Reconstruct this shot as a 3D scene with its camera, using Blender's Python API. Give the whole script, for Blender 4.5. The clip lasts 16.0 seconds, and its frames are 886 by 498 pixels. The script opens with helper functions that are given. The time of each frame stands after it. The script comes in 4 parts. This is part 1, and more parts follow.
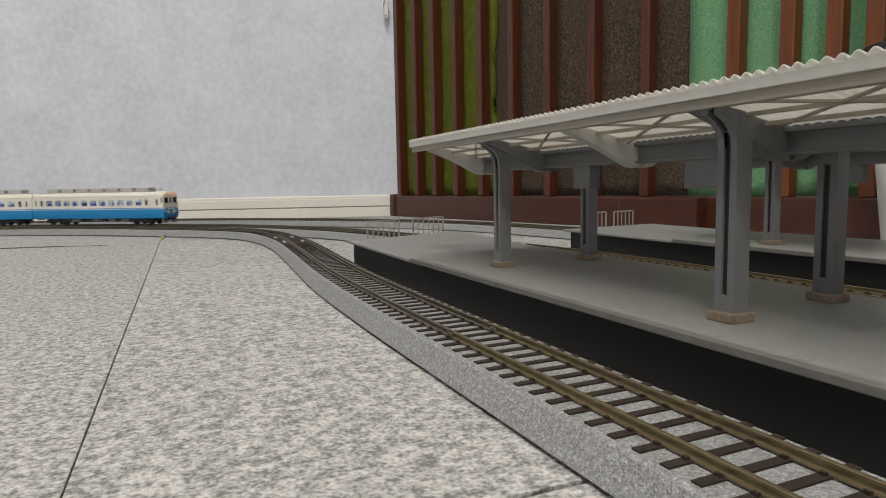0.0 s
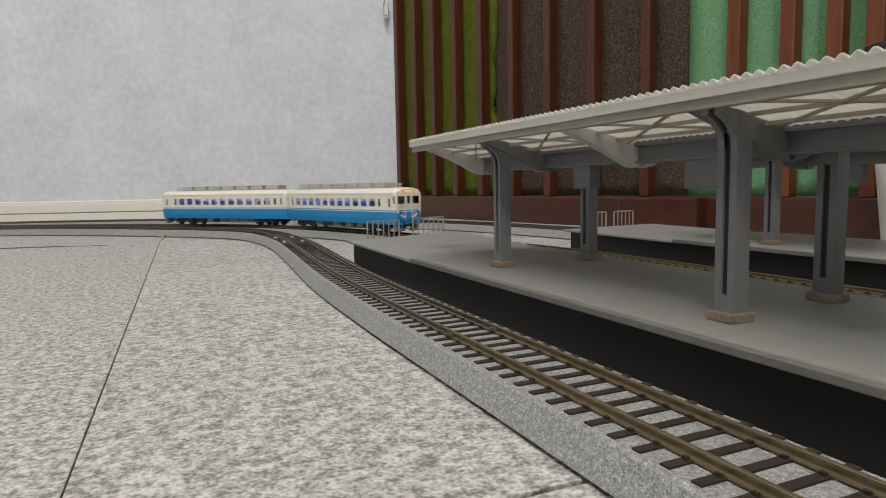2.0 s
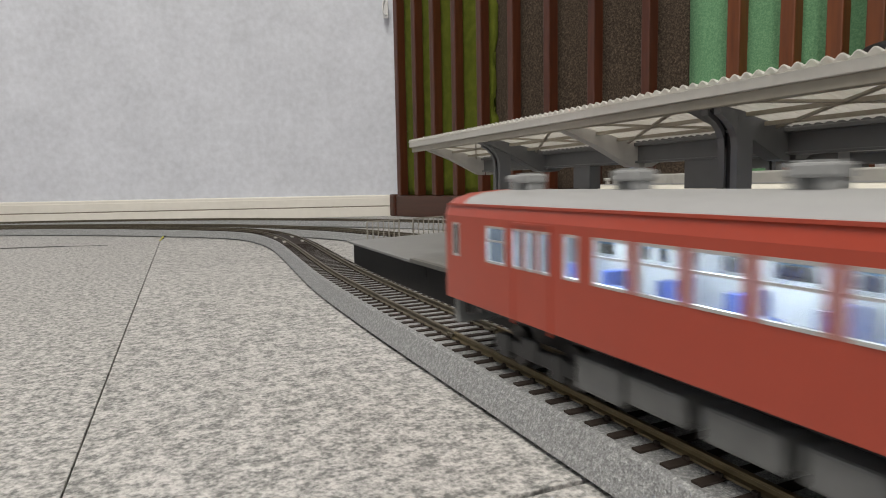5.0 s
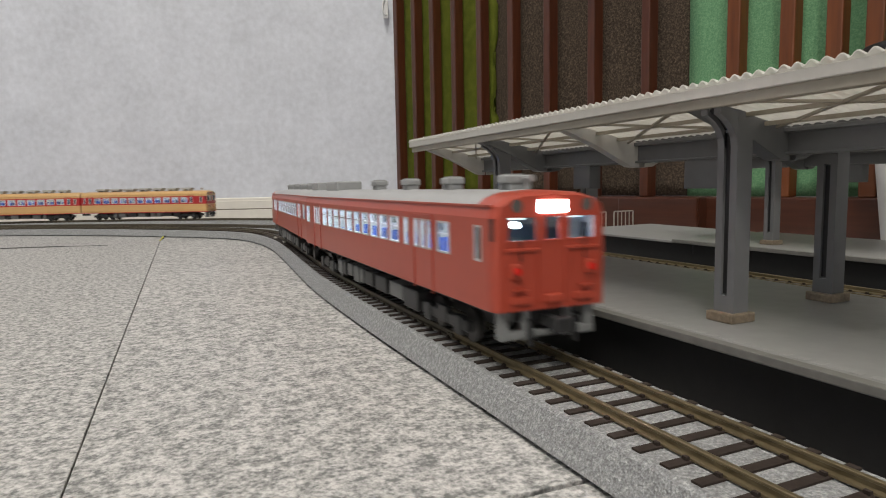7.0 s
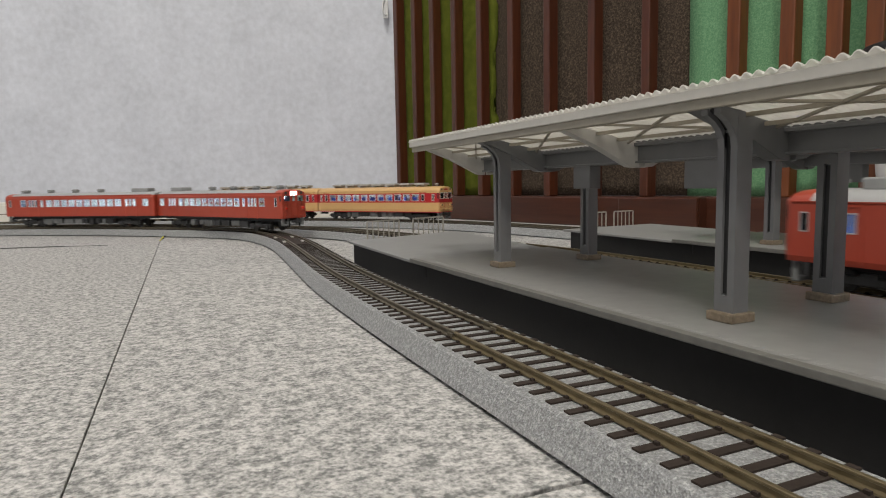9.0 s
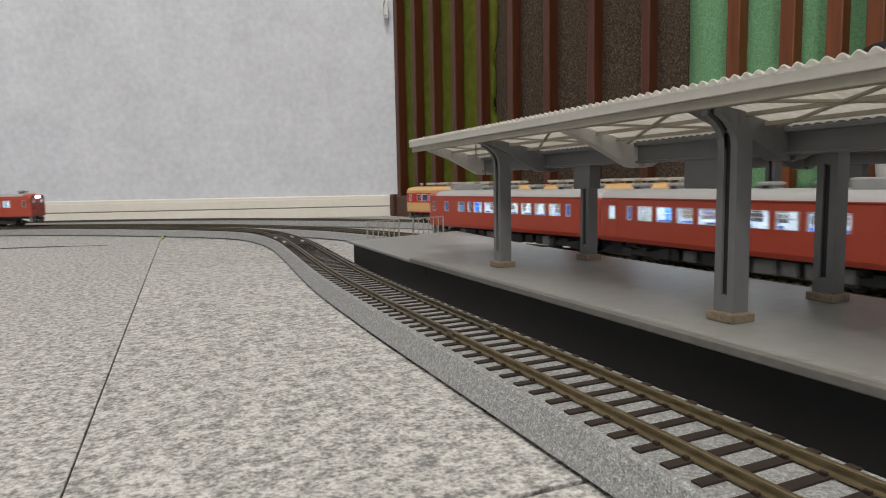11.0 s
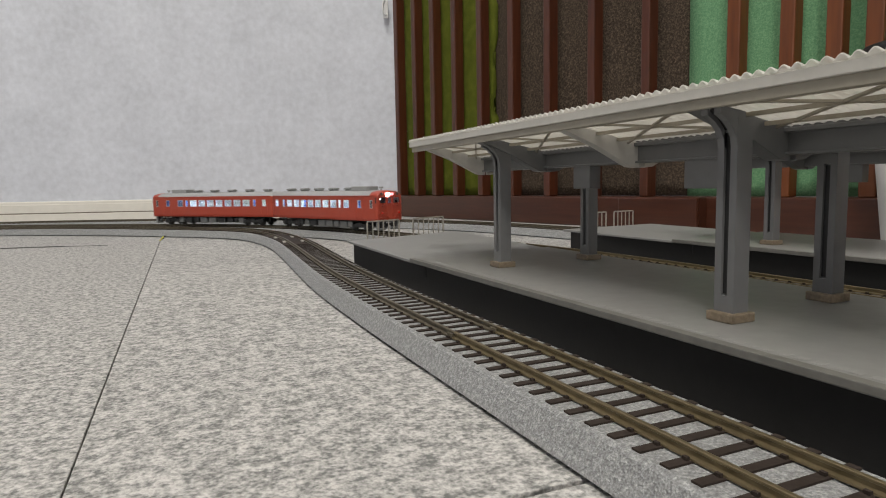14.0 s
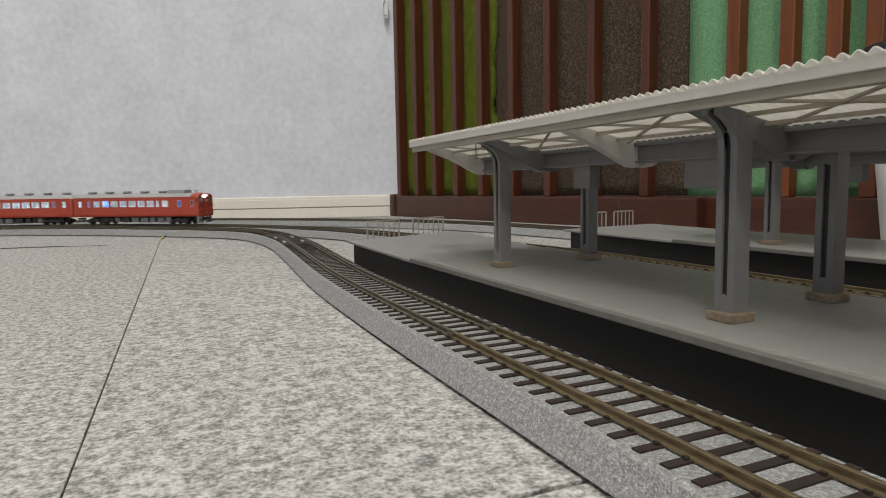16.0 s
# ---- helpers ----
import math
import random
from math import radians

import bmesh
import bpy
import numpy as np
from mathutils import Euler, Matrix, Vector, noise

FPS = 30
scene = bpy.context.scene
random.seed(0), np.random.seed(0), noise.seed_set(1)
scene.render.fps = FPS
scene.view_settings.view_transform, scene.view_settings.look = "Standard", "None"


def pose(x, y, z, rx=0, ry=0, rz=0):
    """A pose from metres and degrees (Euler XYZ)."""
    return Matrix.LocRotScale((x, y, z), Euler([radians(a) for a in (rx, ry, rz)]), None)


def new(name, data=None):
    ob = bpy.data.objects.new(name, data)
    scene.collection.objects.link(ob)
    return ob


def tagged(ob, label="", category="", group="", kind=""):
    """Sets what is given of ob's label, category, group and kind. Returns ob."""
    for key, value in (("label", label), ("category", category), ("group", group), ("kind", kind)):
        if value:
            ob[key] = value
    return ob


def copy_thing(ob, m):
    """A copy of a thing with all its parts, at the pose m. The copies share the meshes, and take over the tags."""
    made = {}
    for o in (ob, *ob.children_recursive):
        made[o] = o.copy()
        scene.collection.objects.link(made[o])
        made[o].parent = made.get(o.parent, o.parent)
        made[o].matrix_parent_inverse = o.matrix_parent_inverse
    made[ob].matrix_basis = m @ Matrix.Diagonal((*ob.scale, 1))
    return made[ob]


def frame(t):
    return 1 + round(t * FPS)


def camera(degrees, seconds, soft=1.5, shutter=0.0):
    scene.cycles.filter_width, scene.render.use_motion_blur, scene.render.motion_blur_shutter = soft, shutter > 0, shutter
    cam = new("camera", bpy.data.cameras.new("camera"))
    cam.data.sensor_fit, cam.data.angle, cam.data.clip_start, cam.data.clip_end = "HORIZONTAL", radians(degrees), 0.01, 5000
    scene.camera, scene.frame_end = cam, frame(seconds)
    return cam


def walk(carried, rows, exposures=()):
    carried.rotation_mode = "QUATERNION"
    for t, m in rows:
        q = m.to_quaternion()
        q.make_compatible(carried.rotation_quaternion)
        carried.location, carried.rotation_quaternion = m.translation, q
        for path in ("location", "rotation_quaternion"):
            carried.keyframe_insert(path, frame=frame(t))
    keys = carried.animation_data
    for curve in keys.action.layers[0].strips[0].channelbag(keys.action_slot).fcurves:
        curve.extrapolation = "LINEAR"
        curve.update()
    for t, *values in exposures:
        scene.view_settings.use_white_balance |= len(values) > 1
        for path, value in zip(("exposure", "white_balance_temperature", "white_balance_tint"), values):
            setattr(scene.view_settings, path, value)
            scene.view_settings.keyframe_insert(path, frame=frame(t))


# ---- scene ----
cam = camera(70.3, 16.0, soft=1.05, shutter=0.5)
EYE = pose(0, 0, 0.0615, 84.166, 1.0545, -24.069)
walk(cam, [(0.0, EYE), (16.0, EYE)], exposures=[(0.0, -0.06), (16.0, -0.06)])

# ---------- world and lamps ----------
world = bpy.data.worlds.new("world")
world.use_nodes = True
scene.world = world
world.node_tree.nodes["Background"].inputs[0].default_value = (0.9, 0.95, 1.0, 1)
world.node_tree.nodes["Background"].inputs[1].default_value = 0.02


def area(name, m, sx, sy, power, color):
    d = bpy.data.lights.new(name, "AREA")
    d.shape, d.size, d.size_y, d.energy, d.color = "RECTANGLE", sx, sy, power, color
    ob = new(name, d)
    ob.matrix_world = m
    return ob


WARM = (1.0, 0.95, 0.855)
area("unseen_ceiling_glow", pose(-0.3, 0.1, 2.33), 0.55, 0.55, 25.0, WARM)
# added fill lamp behind the camera, to brighten under the canopy
area("unseen_ceiling_glow", pose(-1.0, -1.45, 2.33), 0.55, 0.55, 62.0, WARM)


# ---------- materials ----------
def mat(name, color, rough=0.6, metal=0.0, vary=0.12, scale=40.0, fine=300.0, bump=0.1, second=None, spec=0.5, coat=0.0):
    """A surface with broad stains, fine grain and a slight relief."""
    m = bpy.data.materials.new(name)
    m.use_nodes = True
    nt = m.node_tree
    b = nt.nodes["Principled BSDF"]
    tc = nt.nodes.new("ShaderNodeTexCoord")
    n1 = nt.nodes.new("ShaderNodeTexNoise")
    n1.inputs["Scale"].default_value, n1.inputs["Detail"].default_value = scale, 4
    n2 = nt.nodes.new("ShaderNodeTexNoise")
    n2.inputs["Scale"].default_value, n2.inputs["Detail"].default_value = fine, 2
    for n in (n1, n2):
        nt.links.new(tc.outputs["Object"], n.inputs["Vector"])
    add = nt.nodes.new("ShaderNodeMath")
    add.operation = "ADD"
    nt.links.new(n1.outputs["Fac"], add.inputs[0])
    nt.links.new(n2.outputs["Fac"], add.inputs[1])
    ramp = nt.nodes.new("ShaderNodeValToRGB")
    dark = tuple(max(0, c * (1 - vary)) for c in color)
    light = second or tuple(min(1, c * (1 + vary)) for c in color)
    ramp.color_ramp.elements[0].position, ramp.color_ramp.elements[1].position = 0.3, 0.7
    ramp.color_ramp.elements[0].color, ramp.color_ramp.elements[1].color = (*dark, 1), (*light, 1)
    half = nt.nodes.new("ShaderNodeMath")
    half.operation = "MULTIPLY"
    half.inputs[1].default_value = 0.5
    nt.links.new(add.outputs[0], half.inputs[0])
    nt.links.new(half.outputs[0], ramp.inputs[0])
    nt.links.new(ramp.outputs[0], b.inputs["Base Color"])
    b.inputs["Roughness"].default_value, b.inputs["Metallic"].default_value = rough, metal
    b.inputs["Specular IOR Level"].default_value = spec
    b.inputs["Coat Weight"].default_value = coat
    if bump:
        bp = nt.nodes.new("ShaderNodeBump")
        bp.inputs["Strength"].default_value, bp.inputs["Distance"].default_value = bump, 0.0006
        nt.links.new(n2.outputs["Fac"], bp.inputs["Height"])
        nt.links.new(bp.outputs[0], b.inputs["Normal"])
    return m


def glow(name, color, strength):
    m = bpy.data.materials.new(name)
    m.use_nodes = True
    b = m.node_tree.nodes["Principled BSDF"]
    b.inputs["Base Color"].default_value = (*color, 1)
    b.inputs["Emission Color"].default_value = (*color, 1)
    b.inputs["Emission Strength"].default_value = strength
    return m


def glass(name, tint=(0.9, 0.94, 0.95), rough=0.02, clear=0.88):
    """A thin clear pane: mostly see-through, with a glossy film."""
    m = bpy.data.materials.new(name)
    m.use_nodes = True
    nt = m.node_tree
    nt.nodes.remove(nt.nodes["Principled BSDF"])
    tr, gl, mix = nt.nodes.new("ShaderNodeBsdfTransparent"), nt.nodes.new("ShaderNodeBsdfGlossy"), nt.nodes.new("ShaderNodeMixShader")
    tr.inputs[0].default_value = (*tint, 1)
    gl.inputs["Roughness"].default_value = rough
    mix.inputs[0].default_value = 1 - clear
    nt.links.new(tr.outputs[0], mix.inputs[1])
    nt.links.new(gl.outputs[0], mix.inputs[2])
    nt.links.new(mix.outputs[0], nt.nodes["Material Output"].inputs[0])
    return m


def speckle(name, dark, mid, light, s1, s2, rough=0.9, bump=0.6, stretch=(1, 1, 1), p=(0.36, 0.5, 0.62), dist=0.0012, s3=1.6):
    """Flecked felt or granules: three tones from two noises, with relief."""
    m = bpy.data.materials.new(name)
    m.use_nodes = True
    nt = m.node_tree
    b = nt.nodes["Principled BSDF"]
    tc, mp = nt.nodes.new("ShaderNodeTexCoord"), nt.nodes.new("ShaderNodeMapping")
    mp.inputs["Scale"].default_value = stretch
    nt.links.new(tc.outputs["Object"], mp.inputs[0])
    geo = nt.nodes.new("ShaderNodeObjectInfo")
    shift = nt.nodes.new("ShaderNodeVectorMath")
    shift.operation = "MULTIPLY_ADD"
    shift.inputs[1].default_value = (1, 1, 1)
    nt.links.new(mp.outputs[0], shift.inputs[0])
    nt.links.new(geo.outputs["Random"], shift.inputs[2])
    n1, n2, n3 = (nt.nodes.new("ShaderNodeTexNoise") for _ in range(3))
    for n, s, d in ((n1, s1, 3), (n2, s2, 2), (n3, s3, 3)):
        n.inputs["Scale"].default_value, n.inputs["Detail"].default_value = s, d
        nt.links.new(shift.outputs[0], n.inputs["Vector"])
    mx = nt.nodes.new("ShaderNodeMix")
    mx.inputs[0].default_value = 0.46
    nt.links.new(n1.outputs["Fac"], mx.inputs[2])
    nt.links.new(n2.outputs["Fac"], mx.inputs[3])
    ramp = nt.nodes.new("ShaderNodeValToRGB")
    e = ramp.color_ramp.elements
    e[0].position, e[1].position = p[0], p[2]
    e[0].color, e[1].color = (*dark, 1), (*light, 1)
    k = e.new(p[1])
    k.color = (*mid, 1)
    nt.links.new(mx.outputs[0], ramp.inputs[0])
    tone = nt.nodes.new("ShaderNodeMix")
    tone.data_type, tone.blend_type = "RGBA", "MULTIPLY"
    tone.inputs[0].default_value = 0.25
    nt.links.new(ramp.outputs[0], tone.inputs[6])
    nt.links.new(n3.outputs["Fac"], tone.inputs[7])
    nt.links.new(tone.outputs[2], b.inputs["Base Color"])
    b.inputs["Roughness"].default_value = rough
    b.inputs["Specular IOR Level"].default_value = 0.25
    bp = nt.nodes.new("ShaderNodeBump")
    bp.inputs["Strength"].default_value, bp.inputs["Distance"].default_value = bump, dist
    nt.links.new(n2.outputs["Fac"], bp.inputs["Height"])
    nt.links.new(bp.outputs[0], b.inputs["Normal"])
    return m


def sheet_plastic(name, color):
    """Milky plastic sheet that lets light through."""
    m = mat(name, color, 0.4, vary=0.06, scale=20)
    nt = m.node_tree
    tl, mix = nt.nodes.new("ShaderNodeBsdfTranslucent"), nt.nodes.new("ShaderNodeMixShader")
    tl.inputs[0].default_value = (*color, 1)
    mix.inputs[0].default_value = 0.45
    nt.links.new(nt.nodes["Principled BSDF"].outputs[0], mix.inputs[1])
    nt.links.new(tl.outputs[0], mix.inputs[2])
    # an even clear share lets lamp light through, to brighten the platform below
    clear, veil = nt.nodes.new("ShaderNodeBsdfTransparent"), nt.nodes.new("ShaderNodeMixShader")
    veil.inputs[0].default_value = 0.42
    nt.links.new(mix.outputs[0], veil.inputs[1])
    nt.links.new(clear.outputs[0], veil.inputs[2])
    nt.links.new(veil.outputs[0], nt.nodes["Material Output"].inputs[0])
    return m


def wood(name, dark, light, rough=0.32, stretch=(30, 30, 2.5), coat=0.3):
    """Stained and varnished timber with grain along z of the object."""
    m = mat(name, dark, rough, second=light, scale=3.0, fine=9.0, bump=0.05, coat=coat)
    nt = m.node_tree
    mp = nt.nodes.new("ShaderNodeMapping")
    mp.inputs["Scale"].default_value = stretch
    tc = next(n for n in nt.nodes if n.type == "TEX_COORD")
    nt.links.new(tc.outputs["Object"], mp.inputs[0])
    for n in nt.nodes:
        if n.type == "TEX_NOISE":
            nt.links.new(mp.outputs[0], n.inputs["Vector"])
    return m


M = dict(
    wall=mat("wallpaper", (0.615, 0.635, 0.695), 0.9, vary=0.13, scale=11, fine=90, bump=0.2),
    ceiling=mat("ceiling_paint", (0.8, 0.8, 0.79), 0.9, vary=0.03),
    base_white=mat("baseboard_vinyl", (0.72, 0.69, 0.63), 0.42, vary=0.05, scale=12, fine=90),
    groove=mat("baseboard_groove", (0.2, 0.16, 0.13), 0.6),
    carpet=speckle("felt_carpet", (0.19, 0.193, 0.187), (0.415, 0.407, 0.397), (0.64, 0.62, 0.607), 330, 820, p=(0.385, 0.5, 0.615)),
    edge_dark=speckle("felt_edge", (0.05, 0.05, 0.048), (0.11, 0.108, 0.104), (0.22, 0.215, 0.21), 500, 1200),
    under=mat("floor_screed", (0.05, 0.05, 0.05), 0.9),
    ballast=speckle("ballast_granules", (0.21, 0.213, 0.216), (0.315, 0.32, 0.324), (0.52, 0.525, 0.525), 900, 1900, rough=0.55, bump=0.9, p=(0.39, 0.52, 0.67), dist=0.0008),
    sleeper=mat("sleeper_plastic", (0.030, 0.022, 0.018), 0.75, vary=0.25, fine=900, spec=0.2),
    rail=mat("rail_brass", (0.215, 0.172, 0.100), 0.38, metal=0.75, vary=0.2, scale=60, fine=500),
    rail_dull=mat("rail_weathered", (0.110, 0.093, 0.066), 0.5, metal=0.4, vary=0.25, scale=60, fine=500),
    plat_end=mat("platform_end_grey", (0.215, 0.215, 0.213), 0.5, vary=0.08, scale=14, fine=160, bump=0.12),
    plat_top=mat("platform_top_grey", (0.184, 0.183, 0.179), 0.42, vary=0.12, scale=14, fine=160, bump=0.12),
    mark=mat("worn_mark_grey", (0.235, 0.233, 0.226), 0.5, vary=0.15, scale=120),
    plat_side=mat("platform_side_black", (0.0075, 0.0075, 0.0078), 0.55, vary=0.3, spec=0.3),
    edge=mat("platform_edge_grey", (0.125, 0.122, 0.112), 0.5, vary=0.18, scale=90),
    post=mat("post_grey_plastic", (0.132, 0.134, 0.136), 0.38, vary=0.08, scale=25, fine=220, bump=0.05),
    slot=mat("post_slot_black", (0.012, 0.012, 0.013), 0.5),
    brass=mat("post_base_bronze", (0.21, 0.165, 0.115), 0.45, metal=0.25, vary=0.35, scale=220, fine=900, bump=0.3),
    canopy=mat("canopy_white", (0.47, 0.455, 0.42), 0.42, vary=0.06, scale=20),
    sheet=sheet_plastic("canopy_sheet", (0.84, 0.82, 0.775)),
    arm=mat("arm_white", (0.5, 0.485, 0.455), 0.4, vary=0.08, scale=30),
    beam=mat("edge_beam_beige", (0.29, 0.265, 0.215), 0.45, vary=0.1, scale=30),
    brace=mat("brace_beige", (0.30, 0.27, 0.215), 0.5, vary=0.15, scale=40),
    fence=mat("fence_metal", (0.34, 0.32, 0.28), 0.4, metal=0.3, vary=0.15),
    wood=wood("mahogany_stain", (0.056, 0.0145, 0.006), (0.090, 0.025, 0.010), rough=0.36, coat=0.15),
    wood_low=wood("mahogany_plinth", (0.046, 0.0135, 0.007), (0.072, 0.023, 0.012), coat=0.15, stretch=(2.5, 30, 30)),
    # the screen's wood again, with warm light put into the colour
    wood_lit=wood("mahogany_lit_orange", (0.105, 0.026, 0.004), (0.165, 0.045, 0.008), rough=0.5, coat=0.0),
    moss=speckle("grass_mat", (0.082, 0.098, 0.006), (0.105, 0.125, 0.009), (0.135, 0.155, 0.016), 60, 900, bump=0.7),
    earth=speckle("earth_mat", (0.034, 0.024, 0.016), (0.082, 0.059, 0.042), (0.20, 0.152, 0.11), 380, 1150, bump=1.0, p=(0.38, 0.52, 0.66)),
    foam=speckle("green_foam_mat", (0.125, 0.285, 0.145), (0.172, 0.375, 0.195), (0.25, 0.47, 0.265), 520, 1300, bump=0.7),
    bin_white=mat("bin_plastic", (0.66, 0.66, 0.66), 0.4, vary=0.05),
    black=mat("black_plastic", (0.014, 0.014, 0.015), 0.45, vary=0.2),
    tab=mat("contact_metal", (0.55, 0.54, 0.5), 0.4, metal=0.2),
    yellow=mat("yellow_plastic", (0.45, 0.42, 0.03), 0.5),
    red=mat("railcar_vermilion", (0.355, 0.053, 0.029), 0.34, vary=0.05, scale=12, fine=160, bump=0.03),
    red_deep=mat("railcar_crimson", (0.42, 0.020, 0.025), 0.3, vary=0.05, scale=12, bump=0.03),
    cream=mat("railcar_cream", (0.60, 0.37, 0.155), 0.32, vary=0.05, scale=12, bump=0.03),
    ivory=mat("railcar_ivory", (0.70, 0.675, 0.60), 0.3, vary=0.04, scale=12, bump=0.03),
    blue=mat("railcar_azure", (0.012, 0.21, 0.48), 0.28, vary=0.06, scale=12, bump=0.03),
    roof_grey=mat("railcar_roof_grey", (0.34, 0.34, 0.345), 0.45, vary=0.06, scale=30),
    unit=mat("roof_unit_grey", (0.27, 0.275, 0.275), 0.5, vary=0.1, scale=80),
    unit_pale=mat("roof_unit_pale", (0.40, 0.39, 0.365), 0.5, vary=0.1, scale=80),
    under_grey=mat("underfloor_grey", (0.12, 0.123, 0.122), 0.5, vary=0.2, scale=90),
    guard=mat("snow_guard_grey", (0.19, 0.195, 0.195), 0.45, vary=0.15, scale=90),
    under_black=mat("underfloor_black", (0.02, 0.02, 0.021), 0.5, vary=0.3, scale=90),
    wheel=mat("wheel_steel", (0.05, 0.047, 0.045), 0.4, metal=0.5),
    frame=mat("window_frame_silver", (0.5, 0.5, 0.5), 0.32, metal=0.5),
    seat=mat("seat_blue", (0.035, 0.09, 0.36), 0.6, vary=0.2, scale=80),
    # seat blue with the interior lighting put into the colour
    seat_lit=mat("seat_lit_blue", (0.045, 0.19, 0.78), 0.5, vary=0.15, scale=80),
    inside=mat("interior_cream", (0.55, 0.55, 0.54), 0.6),
    cab_wall=mat("cab_partition_blue_grey", (0.06, 0.085, 0.12), 0.6),
    pane=glass("window_pane"),
    pane_dark=glass("cab_pane", (0.30, 0.34, 0.38), clear=0.85),
    lamp=glow("interior_lamp", (0.84, 0.93, 1.0), 30.0),
    lamp_dim=glow("interior_lamp_dim", (0.66, 0.72, 1.0), 13.0),
    cab_glow=glow("cab_strip_glow", (0.72, 0.95, 0.92), 1.6),
    head=glow("headlamp_white", (0.93, 0.9, 1.0), 55.0),
    amber=glow("blind_amber", (1.0, 0.45, 0.16), 0.55),
    blind=glow("blind_pink", (1.0, 0.42, 0.45), 1.3),
    lens=mat("lamp_lens", (0.09, 0.085, 0.08), 0.15, coat=0.5),
    tail=mat("tail_lens", (0.6, 0.02, 0.015), 0.2, coat=0.5),
    ceiling_glow=glow("ceiling_panel", (1.0, 0.96, 0.88), 3.0),
)


# ---------- mesh helpers ----------
def bx(bm, x0, x1, y0, y1, z0, z1, bevel=0.0, m=0):
    """A box from corner to corner, its edges rounded."""
    vs = bmesh.ops.create_cube(bm, size=1.0)["verts"]
    for v in vs:
        v.co = Vector(((x0 + x1) / 2 + v.co.x * (x1 - x0), (y0 + y1) / 2 + v.co.y * (y1 - y0), (z0 + z1) / 2 + v.co.z * (z1 - z0)))
    fs = list({f for v in vs for f in v.link_faces})
    for f in fs:
        f.material_index = m
    if bevel:
        es = list({e for v in vs for e in v.link_edges})
        bmesh.ops.bevel(bm, geom=es, offset=bevel, segments=2, affect="EDGES", profile=0.5, material=m)
    return bm


def box(*a, **k):
    return bx(bmesh.new(), *a, **k)


def rod(bm, a, b, r, n=10, r2=None):
    """A round bar from a to b."""
    a, b = Vector(a), Vector(b)
    m = Matrix.Translation((a + b) / 2) @ (b - a).to_track_quat("Z", "Y").to_matrix().to_4x4()
    bmesh.ops.create_cone(bm, cap_ends=True, segments=n, radius1=r, radius2=r if r2 is None else r2, depth=(b - a).length, matrix=m)
    return bm


def lathe(profile, n=40):
    bm = bmesh.new()
    rings = [[bm.verts.new((r * math.cos(2 * math.pi * k / n), r * math.sin(2 * math.pi * k / n), z)) for k in range(n)] for r, z in profile]
    for a, b in zip(rings, rings[1:]):
        for k in range(n):
            bm.faces.new((a[k], a[(k + 1) % n], b[(k + 1) % n], b[k]))
    return bm


def quad_sheet(bm, rows, m=0):
    """Faces over a grid of points."""
    vs = [[bm.verts.new(p) for p in r] for r in rows]
    for a, b in zip(vs, vs[1:]):
        for k in range(len(a) - 1):
            f = bm.faces.new((a[k], a[k + 1], b[k + 1], b[k]))
            f.material_index = m
    return bm


def mesh_of(name, bm, *mats, smooth=False):
    bmesh.ops.recalc_face_normals(bm, faces=bm.faces)
    me = bpy.data.meshes.new(name)
    bm.to_mesh(me)
    bm.free()
    for m in mats:
        me.materials.append(m)
    if smooth:
        for p in me.polygons:
            p.use_smooth = True
    return me


def part(name, bm, material, parent, label="", smooth=False, m=None):
    """Links a bmesh, or a mesh that is already made, as one mesh object under a thing or a part."""
    mats = material if isinstance(material, (list, tuple)) else [material]
    me = bm if isinstance(bm, bpy.types.Mesh) else mesh_of(name, bm, *mats, smooth=smooth)
    ob = new(name, me)
    ob.parent = parent
    if m is not None:
        ob.matrix_basis = m
    return tagged(ob, label)


def thing(name, m=None, label="", category="", group="", kind=""):
    ob = new(name)
    ob.empty_display_size = 0.02
    if m is not None:
        ob.matrix_basis = m
    return tagged(ob, label, category, group, kind)


def solid(name, bm, material, label="", category="", group="", kind="", m=None, smooth=False):
    ob = part(name, bm, material, None, label, smooth, m)
    return tagged(ob, "", category, group, kind)


# ---------- the lines of the tracks ----------
def curve(pts, step=0.004):
    """Points at even steps along a smooth line through pts, and their distances along it."""
    p = [np.array(q, float) for q in pts]
    p = [2 * p[0] - p[1]] + p + [2 * p[-1] - p[-2]]
    out = []
    for a, b, c, d in zip(p, p[1:], p[2:], p[3:]):
        ta, tb, tc = (max(1e-6, np.linalg.norm(v) ** 0.5) for v in (b - a, c - b, d - c))
        m1 = ((b - a) / ta - (c - a) / (ta + tb) + (c - b) / tb) * tb
        m2 = ((c - b) / tb - (d - b) / (tb + tc) + (d - c) / tc) * tb
        for k in range(40):
            s = k / 40
            out.append((2 * s**3 - 3 * s * s + 1) * b + (s**3 - 2 * s * s + s) * m1 + (3 * s * s - 2 * s**3) * c + (s**3 - s * s) * m2)
    out.append(p[-2])
    out = np.array(out)
    l = np.concatenate([[0], np.cumsum(np.linalg.norm(np.diff(out, axis=0), axis=1))])
    g = np.linspace(0, l[-1], int(l[-1] / step) + 1)
    q = np.stack([np.interp(g, l, out[:, 0]), np.interp(g, l, out[:, 1])], 1)
    zero = g[np.argmin(abs(q[:, 1]))]
    return q, g - zero


